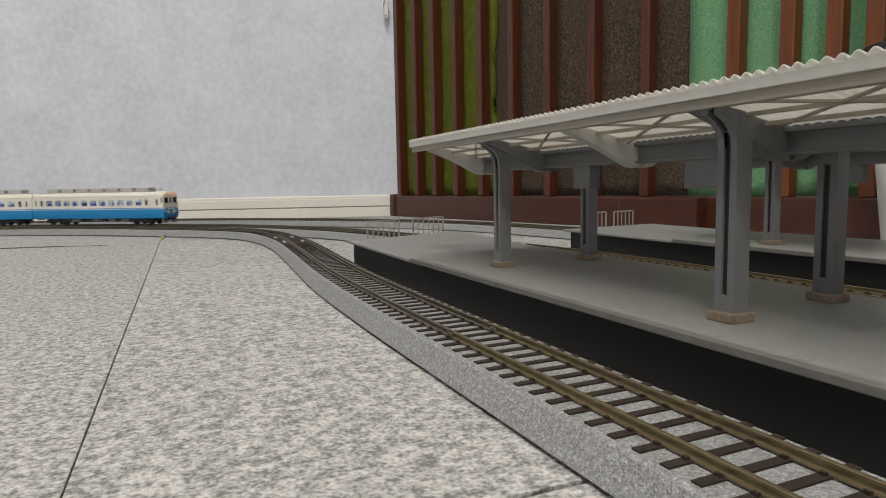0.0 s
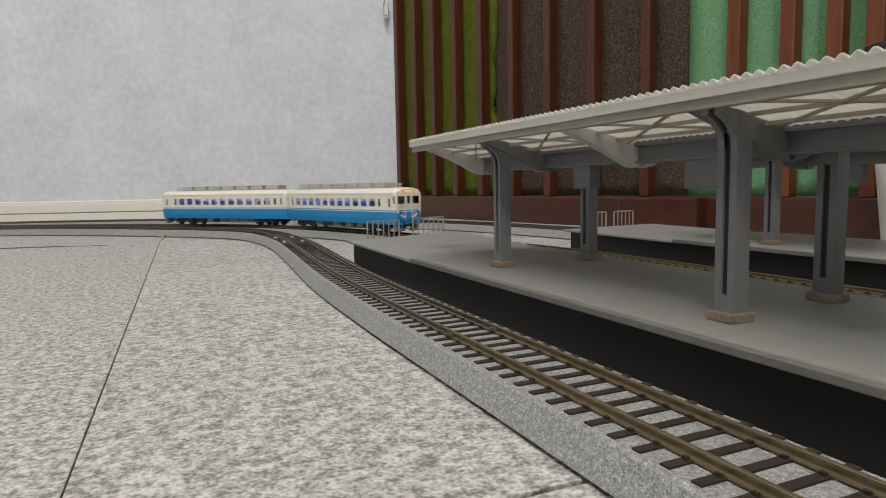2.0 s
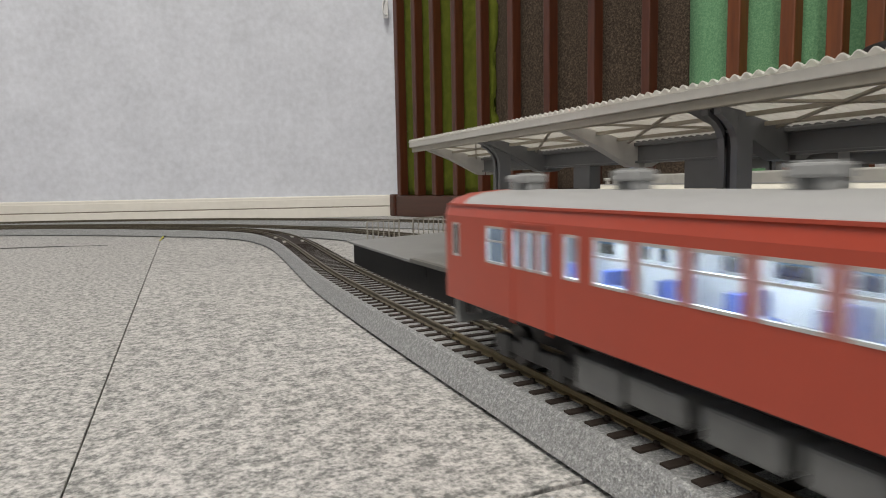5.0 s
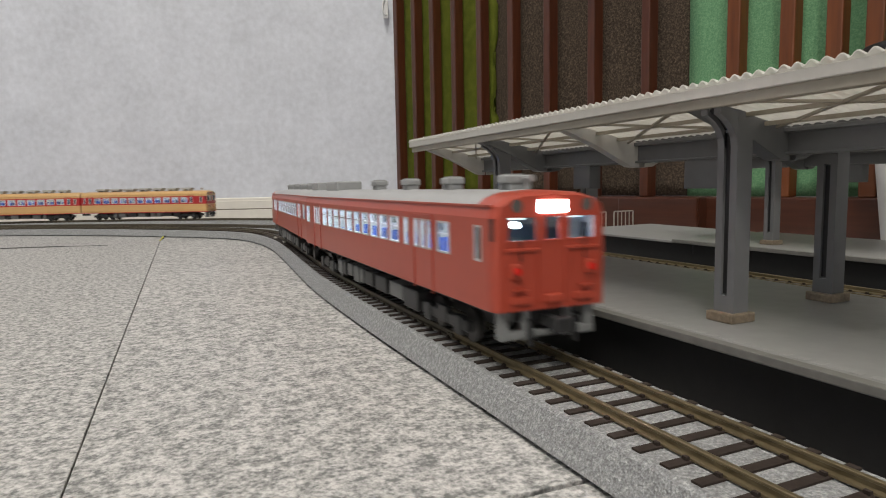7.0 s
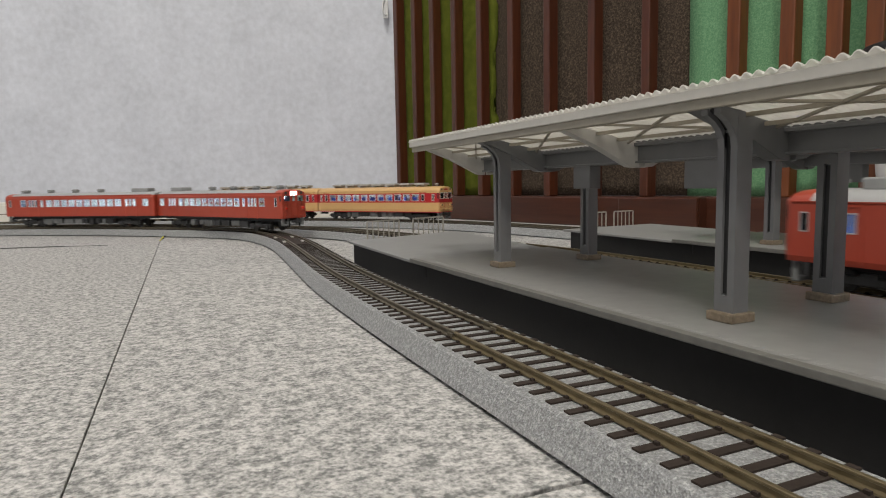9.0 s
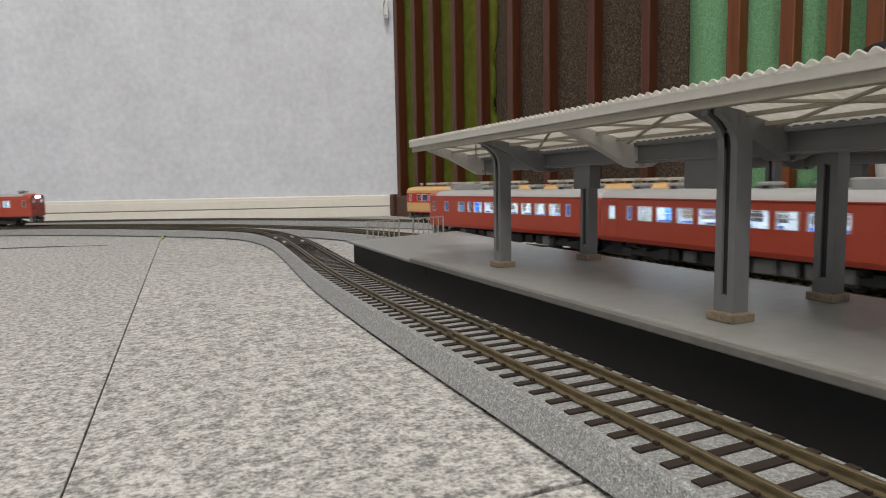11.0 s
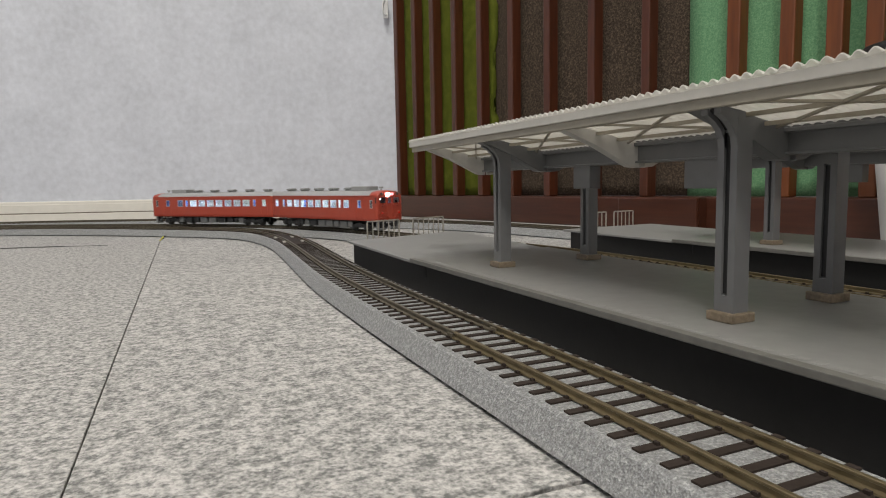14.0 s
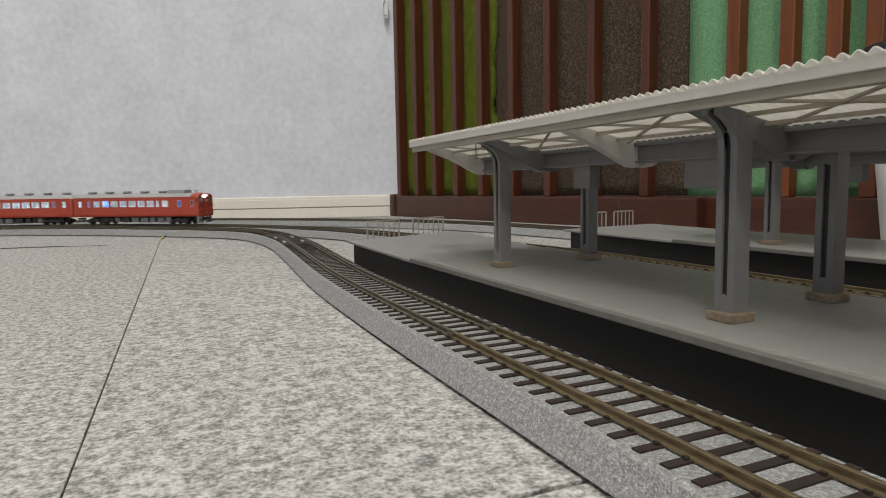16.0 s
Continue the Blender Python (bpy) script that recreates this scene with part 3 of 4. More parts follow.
def mat_sheet(name, s0, s1, y, material, label, lean=0.0, bow=0.0, top=0.78):
    """A thick landscaping mat that stands behind the slats, its edge bowed."""
    bm = bmesh.new()
    rows = []
    for j in range(41):
        z = 0.0418 + (top - 0.0418) * j / 40
        row = []
        for k in range(31):
            s = s0 + (s1 - s0) * k / 30
            if k == 30:
                s += bow * math.sin(math.pi * min(1, z / 0.45)) ** 2
            wave = 0.003 * noise.noise(Vector((s * 14, z * 9, s0))) + 0.0012 * noise.noise(Vector((s * 60, z * 60, 3)))
            row.append((s, y + wave + lean * z, z))
        rows.append(row)
    quad_sheet(bm, rows)
    ob = solid(name, bm, material, label, "scenery mat", "scenery mats behind the screen", m=SCREEN, smooth=True)
    ob.modifiers.new("thick", "SOLIDIFY").thickness = 0.006
    return ob


mat_sheet("scenery_mat", -0.01, 0.262, 0.022, M["moss"], "olive-green grass mat standing behind the slats", bow=-0.03)
mat_sheet("scenery_mat", 0.225, 0.607, 0.031, M["earth"], "dark brown fibrous mat standing behind the slats")
mat_sheet("scenery_mat", 0.612, 1.22, 0.022, M["foam"], "mint-green foam mat standing behind the slats", top=0.74)

box_thing = tagged(thing("wooden_tray", SCREEN), "low dark brown wooden tray against the plinth", "tray")
part("front", box(0.545, 0.655, -0.034, -0.0285, 0.0035, 0.0415, bevel=0.002), M["wood_low"], box_thing)
part("bottom", box(0.545, 0.655, -0.0285, -0.013, 0, 0.0045), M["wood_low"], box_thing)
for s in (0.545, 0.650):
    part("end_panel", box(s, s + 0.005, -0.0283, -0.013, 0.0047, 0.0412), M["wood_low"], box_thing)
part("edge_bead", box(0.545, 0.655, -0.036, -0.0343, 0.001, 0.0034, bevel=0.0005), M["edge"], box_thing, "pale edge bead")

# white bin with a black rim
bin_thing = tagged(thing("waste_bin", pose(0.625, 0.33, 0)), "white tapered plastic bin with a black rim", "waste bin")
part("bucket", lathe([(0.001, 0.0), (0.038, 0.0), (0.040, 0.002), (0.058, 0.171), (0.0565, 0.171), (0.0385, 0.004), (0.001, 0.004)]), M["bin_white"], bin_thing, smooth=True)
part("rim", lathe([(0.0585, 0.167), (0.061, 0.167), (0.0625, 0.171), (0.061, 0.176), (0.055, 0.176), (0.055, 0.1715), (0.0585, 0.1715), (0.0585, 0.167)]), M["black"], bin_thing, "black plastic rim", smooth=True)

# yellow track feeder clip on the carpet
clip = tagged(thing("wire_clip", pose(-0.002, 0.838, 0.0004, 0, 0, -8) @ Matrix.Scale(0.7, 4)), "small yellow clip with a black wire end beside the track", "wire clip")
leaf = bmesh.new()
prism(leaf, [(-0.0030, -0.012), (-0.0012, -0.012), (0.0022, 0.004), (0.0020, 0.010), (-0.0002, 0.010), (-0.0014, 0.002)], 0, 0.0009)
bmesh.ops.rotate(leaf, verts=leaf.verts, cent=(0, 0, 0), matrix=Matrix.Rotation(math.radians(14), 3, "X"))
bmesh.ops.translate(leaf, verts=leaf.verts, vec=(0, 0, 0.0030))
part("clip_body", leaf, M["yellow"], clip)
part("wire", rod(rod(bmesh.new(), (0, 0.009, 0.0022), (0.001, 0.013, 0.0058), 0.0013), (0.001, 0.013, 0.0056), (0.0042, 0.0135, 0.0060), 0.0014), M["black"], clip, "black wire end")


# ---------- railcars ----------
PROFILE = [(0.0171, 0.0128), (0.0178, 0.0150), (0.0178, 0.0385), (0.0170, 0.0412), (0.0145, 0.0434), (0.0100, 0.0448), (0.0, 0.0455)]
EAVE = 0.0395
W0, W1 = 0.0262, 0.0352
CACHE = {}


def half_at(z):
    ys = [p[0] for p in PROFILE]
    return float(np.interp(z, [p[1] for p in PROFILE], ys))


def top_at(y):
    pts = [(p[0], p[1]) for p in PROFILE[2:]][::-1]
    return float(np.interp(abs(y), [p[0] for p in pts], [p[1] for p in pts]))


def framed(w, h, kind, frame_mat, bar):
    """Frame and pane meshes of a window w wide and h high, facing -y."""
    key = (round(w, 5), round(h, 5), kind, bar, frame_mat.name)
    if key not in CACHE:
        t = 0.00055
        bm = bmesh.new()
        for a in ((-w / 2, -w / 2 + t, -h / 2, h / 2), (w / 2 - t, w / 2, -h / 2, h / 2), (-w / 2 + t, w / 2 - t, -h / 2, -h / 2 + t), (-w / 2 + t, w / 2 - t, h / 2 - t, h / 2)):
            bx(bm, a[0], a[1], -0.00025, 0.0006, a[2], a[3])
        if bar:
            bx(bm, -w / 2 + t, w / 2 - t, -0.0001, 0.0004, h * 0.08, h * 0.08 + 0.00045)
        pane = box(-w / 2 + t * 0.8, w / 2 - t * 0.8, 0.0002, 0.00035, -h / 2 + t * 0.8, h / 2 - t * 0.8)
        CACHE[key] = mesh_of("window", bm, frame_mat), mesh_of("pane", pane, M["pane_dark"] if kind == "dark" else M["pane"])
    return CACHE[key]


def add_window(car, x, side, w, z0, z1, frame_mat, kind="clear", bar=True, end=0):
    f, p = framed(w, z1 - z0, kind, frame_mat, bar)
    if end:
        m = pose(end, x, (z0 + z1) / 2, 0, 0, 90 if end > 0 else -90)
    else:
        m = pose(x, side * 0.0177, (z0 + z1) / 2, 0, 0, 0 if side < 0 else 180)
    win = part("window", f, frame_mat, car, m=m)
    pane = part("pane", p, None, win)
    pane.visible_shadow = False
    return win


def railcar(spec, m, label):
    """One car: cab at +x, gangway at -x; z = 0 on top of the rails."""
    L = spec["length"]
    eave, (w0, w1) = spec.get("eave", EAVE), spec.get("sill", (W0, W1))
    car = tagged(thing("railcar", m), label, "model railcar", spec["group"])
    car.scale = (1, 1, spec["rise"])
    bands, mats = spec["bands"], spec["mats"]

    def paint(z):
        return next(k for zz, k in bands if z < zz)

    zb = spec["zb"]
    zs = sorted({zb, 0.0150, w0, w1, 0.0385, eave} | {zz for zz, _ in bands if zz < eave})
    opens = [(x - w / 2, x + w / 2) for x, w, _ in spec["windows"]]
    e = 0.0035
    xs = sorted({-L / 2 + e, L / 2 - e} | {v for o in opens for v in o})
    bm = bmesh.new()
    for s in (-1, 1):
        for z0, z1 in zip(zs, zs[1:]):
            for x0, x1 in zip(xs, xs[1:]):
                xm = (x0 + x1) / 2
                if z0 >= w0 - 1e-6 and z1 <= w1 + 1e-6 and any(a < xm < b for a, b in opens):
                    continue
                q = [(x0, z0), (x1, z0), (x1, z1), (x0, z1)]
                if s > 0:
                    q = q[::-1]
                f = bm.faces.new([bm.verts.new((x, s * half_at(z), z)) for x, z in q])
                f.material_index = paint((z0 + z1) / 2)
        # rounded corners towards the ends
        for end in (-1, 1):
            steps = [(L / 2 - e, 1.0), (L / 2 - 0.0017, 0.985), (L / 2 - 0.0005, 0.955), (L / 2, 0.915)]
            for (xa, ka), (xb, kb) in zip(steps, steps[1:]):
                for z0, z1 in zip(zs, zs[1:]):
                    q = [(xa, ka, z0), (xb, kb, z0), (xb, kb, z1), (xa, ka, z1)]
                    if (end < 0) != (s > 0):
                        q = q[::-1]
                    f = bm.faces.new([bm.verts.new((end * x, s * half_at(z) * k, z)) for x, k, z in q])
                    f.material_index = paint((z0 + z1) / 2)
    # end walls with their openings
    k = 0.915
    hw = 0.0178 * k
    (ca, cb), (c0, c1) = spec["cab_y"], spec["cab_z"]
    ys = [-hw, -cb, -ca, -0.0028, 0.0028, ca, cb, hw]
    for end in (-1, 1):
        for a, b in zip(ys, ys[1:]):
            ym = (a + b) / 2
            cab_hole = end > 0 and (ca < abs(ym) < cb or abs(ym) < 0.0028)
            cuts = sorted({zb, c0, c1, eave} | {zz for zz, _ in bands if zz < eave})
            for z0, z1 in zip(cuts, cuts[1:]):
                if cab_hole and z0 >= c0 - 1e-6 and z1 <= c1 + 1e-6:
                    continue
                q = [(a, z0), (b, z0), (b, z1), (a, z1)]
                if end < 0:
                    q = q[::-1]
                f = bm.faces.new([bm.verts.new((end * L / 2, y if abs(y) < hw - 1e-6 else math.copysign(half_at(z) * k, y), z)) for y, z in q])
                f.material_index = spec.get("face_paint", paint)((z0 + z1) / 2)
    bmesh.ops.remove_doubles(bm, verts=bm.verts, dist=0.00001)
    body = part("body", bm, mats + [M["inside"]] * len(mats), car, spec["body_label"])
    sol = body.modifiers.new("thick", "SOLIDIFY")
    sol.thickness, sol.offset, sol.material_offset = 0.0007, -1, len(mats)
    # roof with drooping cab dome
    crown = [p for p in PROFILE[3:] if p[1] > eave + 0.0004]
    sec = [(-p[0], p[1]) for p in crown] + [(p[0], p[1]) for p in crown[:-1][::-1]]
    sec = [(-half_at(eave) - 0.0002, eave)] + sec + [(half_at(eave) + 0.0002, eave)]
    bm = bmesh.new()
    rows = []
    for x, kk, dz in ((-L / 2, 0.915, 0.25), (-L / 2 + 0.0012, 0.96, 0.10), (-L / 2 + e, 1, 0), (0, 1, 0), (L / 2 - 0.012, 1, 0), (L / 2 - 0.0035, 1, 0.03), (L / 2 - 0.0010, 0.965, 0.14), (L / 2 + 0.0001, 0.915, 0.30)):
        rows.append([(x, y * kk, z - dz * (z - eave)) for y, z in sec])
    quad_sheet(bm, rows)
    for end in (0, -1):
        bm.faces.new([bm.verts.new(p) for p in rows[end]])
    cap = spec["dome"]
    if cap is not None:
        for f in bm.faces:
            if f.calc_center_median().x > L / 2 - 0.012:
                f.material_index = 1
    part("roof", bm, [spec["roof"], cap or spec["roof"]], car, spec["roof_label"], smooth=True)
    for s in (-1, 1):
        part("gutter", box(-L / 2 + 0.003, L / 2 - 0.003, s * (half_at(eave) + 0.0002) - 0.0004, s * (half_at(eave) + 0.0002) + 0.0004, eave - 0.0001, eave + 0.0005), mats[paint(0.039)], car)
    # side windows and doors
    for s in (-1, 1):
        for x, w, kind in spec["windows"]:
            add_window(car, x, s, w, w0, w1, spec["frame"], "dark" if kind == "door" else "clear", kind == "bar")
        for x, w in spec["doors"]:
            d = bmesh.new()
            y = s * 0.0179
            for xx in (x - w / 2, x + w / 2):
                bx(d, xx - 0.0003, xx + 0.0003, y - 0.0002, y + 0.0002, 0.0140 if spec["trim"] is None else 0.0245, 0.0376)
            bx(d, x - w / 2, x + w / 2, y - 0.0002, y + 0.0002, 0.0376, 0.0381)
            part("door_edge", d, mats[paint(0.03)], car)
    # cab front
    xe = L / 2
    up = spec.get("lift", 0.0)
    for y in (-(ca + cb) / 2, (ca + cb) / 2):
        add_window(car, y, 0, cb - ca, c0, c1, spec["cab_frame"], spec["cab_glass"], False, end=xe)
    add_window(car, 0, 0, 0.0056, c0, c1, spec["cab_frame"], spec["cab_glass"], False, end=xe)
    for s in (-1, 1):
        part("window_ledge", box(xe - 0.0002, xe + 0.0007, s * (ca + cb) / 2 - 0.005, s * (ca + cb) / 2 + 0.005, c0 - 0.0022, c0 - 0.0014, bevel=0.0002), mats[spec.get("face_paint", paint)(c0 - 0.001)], car)
        part("corner_window", box(L / 2 - 0.0030, L / 2 - 0.0012, s * 0.0172 - 0.0005, s * 0.0172 + 0.0003, c0 + 0.0006, c1 - 0.0006), M["black"], car, "dark corner window")
        part("jumper_box", box(xe - 0.0002, xe + 0.0013, s * 0.0118 - 0.0014, s * 0.0118 + 0.0014, 0.0190 + up, 0.0228 + up, bevel=0.0005), mats[spec.get("face_paint", paint)(0.02)], car)
        part("jumper_box", box(xe - 0.0002, xe + 0.0010, s * 0.0100 - 0.0030, s * 0.0100 + 0.0030, 0.0140 + up * 0.6, 0.0160 + up * 0.6, bevel=0.0004), mats[spec.get("face_paint", paint)(0.015)], car)
    part("jumper_box", box(xe - 0.0002, xe + 0.0012, -0.0026, 0.0026, 0.0138 + up * 0.6, 0.0162 + up * 0.6, bevel=0.0005), mats[spec.get("face_paint", paint)(0.015)], car)
    if spec["trim"] is not None:
        for s in (-1, 1):
            v = bmesh.new()
            q = [(0.0040, 0.0168), (0.0090, 0.0192), (0.0138, 0.0236), (0.0158, 0.0236), (0.0158, 0.0222), (0.0100, 0.0172), (0.0040, 0.0150)]
            fa = [v.verts.new((xe + 0.0004, s * p, z)) for p, z in q]
            fb = [v.verts.new((xe - 0.0002, s * p, z)) for p, z in q]
            v.faces.new(fa), v.faces.new(fb[::-1])
            for j in range(len(q)):
                v.faces.new((fa[j], fa[(j + 1) % len(q)], fb[(j + 1) % len(q)], fb[j]))
            part("chevron", v, spec["trim"], car, "pale chevron trim")
        if spec["trim"] is M["ivory"]:
            part("roof_strip", box(-L / 2 + 0.006, L / 2 - 0.020, -0.0098, 0.0098, 0.0450, 0.0457), M["roof_grey"], car, "grey walkway strip")
    door = bmesh.new()
    for y in (-0.0042, 0.0042):
        bx(door, xe, xe + 0.0004, y - 0.0002, y + 0.0002, 0.0140 + up * 0.6, 0.0385)
    part("gangway_door", door, mats[spec.get("face_paint", paint)(0.03)], car)
    for s in (-1, 1):
        part("handrail", rod(bmesh.new(), (xe + 0.0006, s * 0.0150, 0.0170 + up), (xe + 0.0006, s * 0.0150, 0.0240 + up), 0.00022, 6), mats[paint(0.03)], car)
        part("handrail", rod(bmesh.new(), (xe + 0.0006, s * 0.0055, 0.0185 + up), (xe + 0.0006, s * 0.0055, 0.0250 + up), 0.00022, 6), mats[paint(0.03)], car)
        part("step", box(xe, xe + 0.0012, s * 0.0105 - 0.002, s * 0.0105 + 0.002, 0.0158 + up, 0.0163 + up), mats[paint(0.016)], car)
        part("wiper", box(xe + 0.0003, xe + 0.0006, s * 0.0101 - 0.0002, s * 0.0101 + 0.0002, 0.0275, 0.0325), M["black"], car)
        t = rod(bmesh.new(), (xe - 0.0002, s * 0.0117, 0.0209 + up), (xe + 0.0021, s * 0.0118, 0.0210 + up), 0.0010, 12)
        part("tail_light", t, spec["tail"], car, "round tail light")
        hz = spec["head_z"]
        h = rod(bmesh.new(), (xe - 0.004, s * spec["head_y"], hz), (xe + 0.0002, s * spec["head_y"], hz), 0.0017, 14)
        part("headlight", h, spec["head"], car, spec["head_label"])
    bw, bh = spec.get("blind_size", (0.0056, 0.0032))
    b = box(xe - 0.003, xe + 0.0005, -bw, bw, 0.0412 - bh / 2, 0.0412 + bh / 2, bevel=0.0005)
    part("destination_blind", b, spec["blind"], car, spec["blind_label"])
    if spec.get("lamp_spot"):
        part("head_lamp", rod(bmesh.new(), (xe - 0.001, spec["lamp_spot"], 0.0408), (xe + 0.0014, spec["lamp_spot"], 0.0408), 0.0019, 14), M["head"], car, "glaring white lamp")
    part("coupler", bx(box(xe - 0.004, xe + 0.0035, -0.0017, 0.0017, 0.0072 + up * 0.6, 0.0102 + up * 0.6, bevel=0.0004), xe + 0.0035, xe + 0.006, -0.0026, 0.0026, 0.0066 + up * 0.6, 0.0108 + up * 0.6, bevel=0.0005), M["under_black"], car, "black knuckle coupler")
    part("coupler", box(-xe - 0.0028, -xe + 0.004, -0.0015, 0.0015, 0.0072, 0.0100, bevel=0.0004), M["under_black"], car)
    part("gangway_bellows", box(-xe - 0.0022, -xe, -0.0052, 0.0052, 0.0130, 0.0385, bevel=0.0006), M["under_grey"], car, "grey gangway bellows")
    for s in (-1, 1):
        g = box(xe - 0.005, xe - 0.0022, s * 0.0138 - 0.0014, s * 0.0138 + 0.0014, 0.0042 + up, spec["zb"] + 0.0003, bevel=0.0004)
        bx(g, xe - 0.005, xe - 0.0022, s * 0.0065 - 0.0010, s * 0.0065 + 0.0010, 0.0042 + up, spec["zb"] + 0.0003, bevel=0.0004)
        bx(g, xe - 0.005, xe - 0.0018, s * 0.0096 - 0.0056, s * 0.0096 + 0.0056, 0.0026 + up, 0.0048 + up, bevel=0.0005)
        part("snow_guard", g, M["guard"], car, "grey snow guard")
    if up:
        part("guard_bar", box(xe - 0.0048, xe - 0.0024, -0.0041, 0.0041, 0.0029 + up, 0.0045 + up, bevel=0.0004), M["guard"], car, "grey bar between the snow guards")
    part("air_hoses", bx(box(xe - 0.001, xe + 0.0008, -0.0075, -0.0066, 0.0055, 0.0125), xe - 0.001, xe + 0.0008, 0.0066, 0.0075, 0.0055, 0.0125), M["black"], car)
    # inside
    fz = max(0.0132, spec["zb"] + 0.0002)
    part("interior_floor", box(-L / 2 + 0.002, L / 2 - 0.002, -0.0164, 0.0164, fz, fz + 0.001), M["under_grey"], car)
    st = spec["seat_top"]
    seats = bmesh.new()
    n = int(L / 0.0185)
    for k in range(1, n - 1):
        x = -L / 2 + (k + 0.5) * L / n
        for s in (-1, 1):
            bx(seats, x - 0.0012, x + 0.0012, s * 0.0108 - 0.0052, s * 0.0108 + 0.0052, 0.0185, st)
            bx(seats, x - 0.006, x + 0.006, s * 0.0108 - 0.0052, s * 0.0108 + 0.0052, 0.0160, 0.0188)
    tagged(part("seats", seats, M["seat"], car, "rows of bright blue seats"), kind="stuff")
    # added panels whose brighter blue imitates lit seats behind the glass
    for x in spec.get("blue_panels", ()):
        for s in (-1, 1):
            part("seat_panel", box(x - 0.0042, x + 0.0042, s * 0.0150 - 0.0003, s * 0.0150 + 0.0003, 0.0205, 0.0346), M["seat_lit"], car, "blue seat part at the window, coloured as if lit")
    part("cab_partition", box(L / 2 - 0.022, L / 2 - 0.0212, -0.0160, 0.0160, fz + 0.001, 0.0385), M["cab_wall"], car)
    part("inner_ceiling", box(-L / 2 + 0.004, L / 2 - 0.004, -0.0160, 0.0160, 0.0386, 0.0391), M["inside"], car)
    if spec["cab_glass"] == "clear":
        part("cab_lamp", box(L / 2 - 0.0100, L / 2 - 0.0078, -0.0076, -0.0056, 0.0352, 0.0370, bevel=0.0006), spec["lamp"], car, "glowing cab lamp")
        # added glowing strips draw the pale streak across the cab windows
        for s in (-1, 1) if up else ():
            y0, y1 = sorted((s * 0.0056, s * 0.0134))
            part("cab_strip_lamp", box(L / 2 - 0.0062, L / 2 - 0.0052, y0, y1, c1 - 0.0013, c1 - 0.0009), M["cab_glow"], car, "added glowing streak at the top of the cab window")
        part("control_desk", box(L / 2 - 0.0075, L / 2 - 0.0010, -0.0140, 0.0140, fz + 0.001, 0.0300, bevel=0.0006), M["seat"], car, "dark blue control desk")
    if spec["lamp"] is not None:
        for k in range(spec["lamps"]):
            x = -L / 2 + (k + 0.5) * (L - 0.03) / spec["lamps"] + 0.006
            part("interior_lamp", box(x - 0.006, x + 0.006, -0.0080, 0.0080, 0.0374, 0.0384), spec["lamp"], car, "glowing interior strip lamp")
    # underneath
    rnd = random.Random(spec["seed"])
    part("underframe", box(-L / 2 + 0.004, L / 2 - 0.004, -0.0100, 0.0100, 0.0112, fz - 0.0001), M["under_black"], car)
    x = -0.055
    while x < 0.052:
        w = rnd.choice((0.005, 0.008, 0.012, 0.015))
        lo = rnd.uniform(0.0035, 0.0055)
        part("equipment_box", box(x, x + w, -0.0150, -0.0040, lo, 0.0111, bevel=0.0006), M["under_grey"] if rnd.random() < 0.7 else M["under_black"], car)
        part("equipment_box", box(x, x + w, 0.0040, 0.0150, lo, 0.0111, bevel=0.0006), M["under_grey"] if rnd.random() < 0.7 else M["under_black"], car)
        x += w + rnd.uniform(0.0015, 0.005)
    for xb in (-0.075 * L / 0.23, 0.075 * L / 0.23):
        g = box(xb - 0.018, xb + 0.018, -0.0022, 0.0022, 0.0050, 0.0108)
        bogie = part("bogie", g, M["under_black"], car, "black bogie frame")
        for s in (-1, 1):
            side = box(xb - 0.0185, xb + 0.0185, s * 0.0128 - 0.0012, s * 0.0128 + 0.0012, 0.0045, 0.0080, bevel=0.0005)
            part("side_frame", side, M["under_black"], bogie)
            part("bolster_spring", box(xb - 0.004, xb + 0.004, s * 0.0134 - 0.0010, s * 0.0134 + 0.0010, 0.0045, 0.0098, bevel=0.0005), M["under_black"], bogie)
            for xx in (xb - 0.0125, xb + 0.0125):
                part("axle_box", box(xx - 0.0028, xx + 0.0028, s * 0.0134 - 0.0014, s * 0.0134 + 0.0014, 0.0030, 0.0088, bevel=0.0006), M["under_black"], bogie)
        for xx in (xb - 0.0125, xb + 0.0125):
            for s in (-1, 1):
                w = rod(bmesh.new(), (xx, s * 0.0072, 0.0052), (xx, s * 0.0095, 0.0052), 0.0052, 18)
                part("wheel", w, M["wheel"], bogie, "steel wheel")
    # on the roof
    for x, w, h, d in spec["units"]:
        z = top_at(d * 0.7)
        if w < 0.0185:
            u = box(x - w / 2, x + w / 2, -d, d, 0.0455 + h * 0.42, 0.0455 + h, bevel=0.0005)
            for q in (-0.3, 0.3):
                bx(u, x + q * w - 0.0009, x + q * w + 0.0009, -d * 0.8, d * 0.8, z - 0.0006, 0.0455 + h * 0.44)
        else:
            u = box(x - w / 2, x + w / 2, -d, d, z - 0.0006, 0.0455 + h, bevel=min(0.0009, h * 0.3))
        unit = part("roof_unit", u, spec["unit_mat"], car, "pale boxed roof ventilator" if h < 0.0042 else "large roof cooling unit")
        if w < 0.0185:
            part("lid", box(x - w / 2 + 0.001, x + w / 2 - 0.001, -d + 0.001, d - 0.001, 0.0455 + h, 0.0455 + h + 0.0004), spec["unit_mat"], unit)
    part("horn", rod(rod(bmesh.new(), (L / 2 - 0.016, 0.002, 0.0448), (L / 2 - 0.016, 0.002, 0.0488), 0.0009, 8), (L / 2 - 0.0185, 0.002, 0.0485), (L / 2 - 0.0135, 0.002, 0.0485), 0.001, 8), spec["unit_mat"], car)
    return car


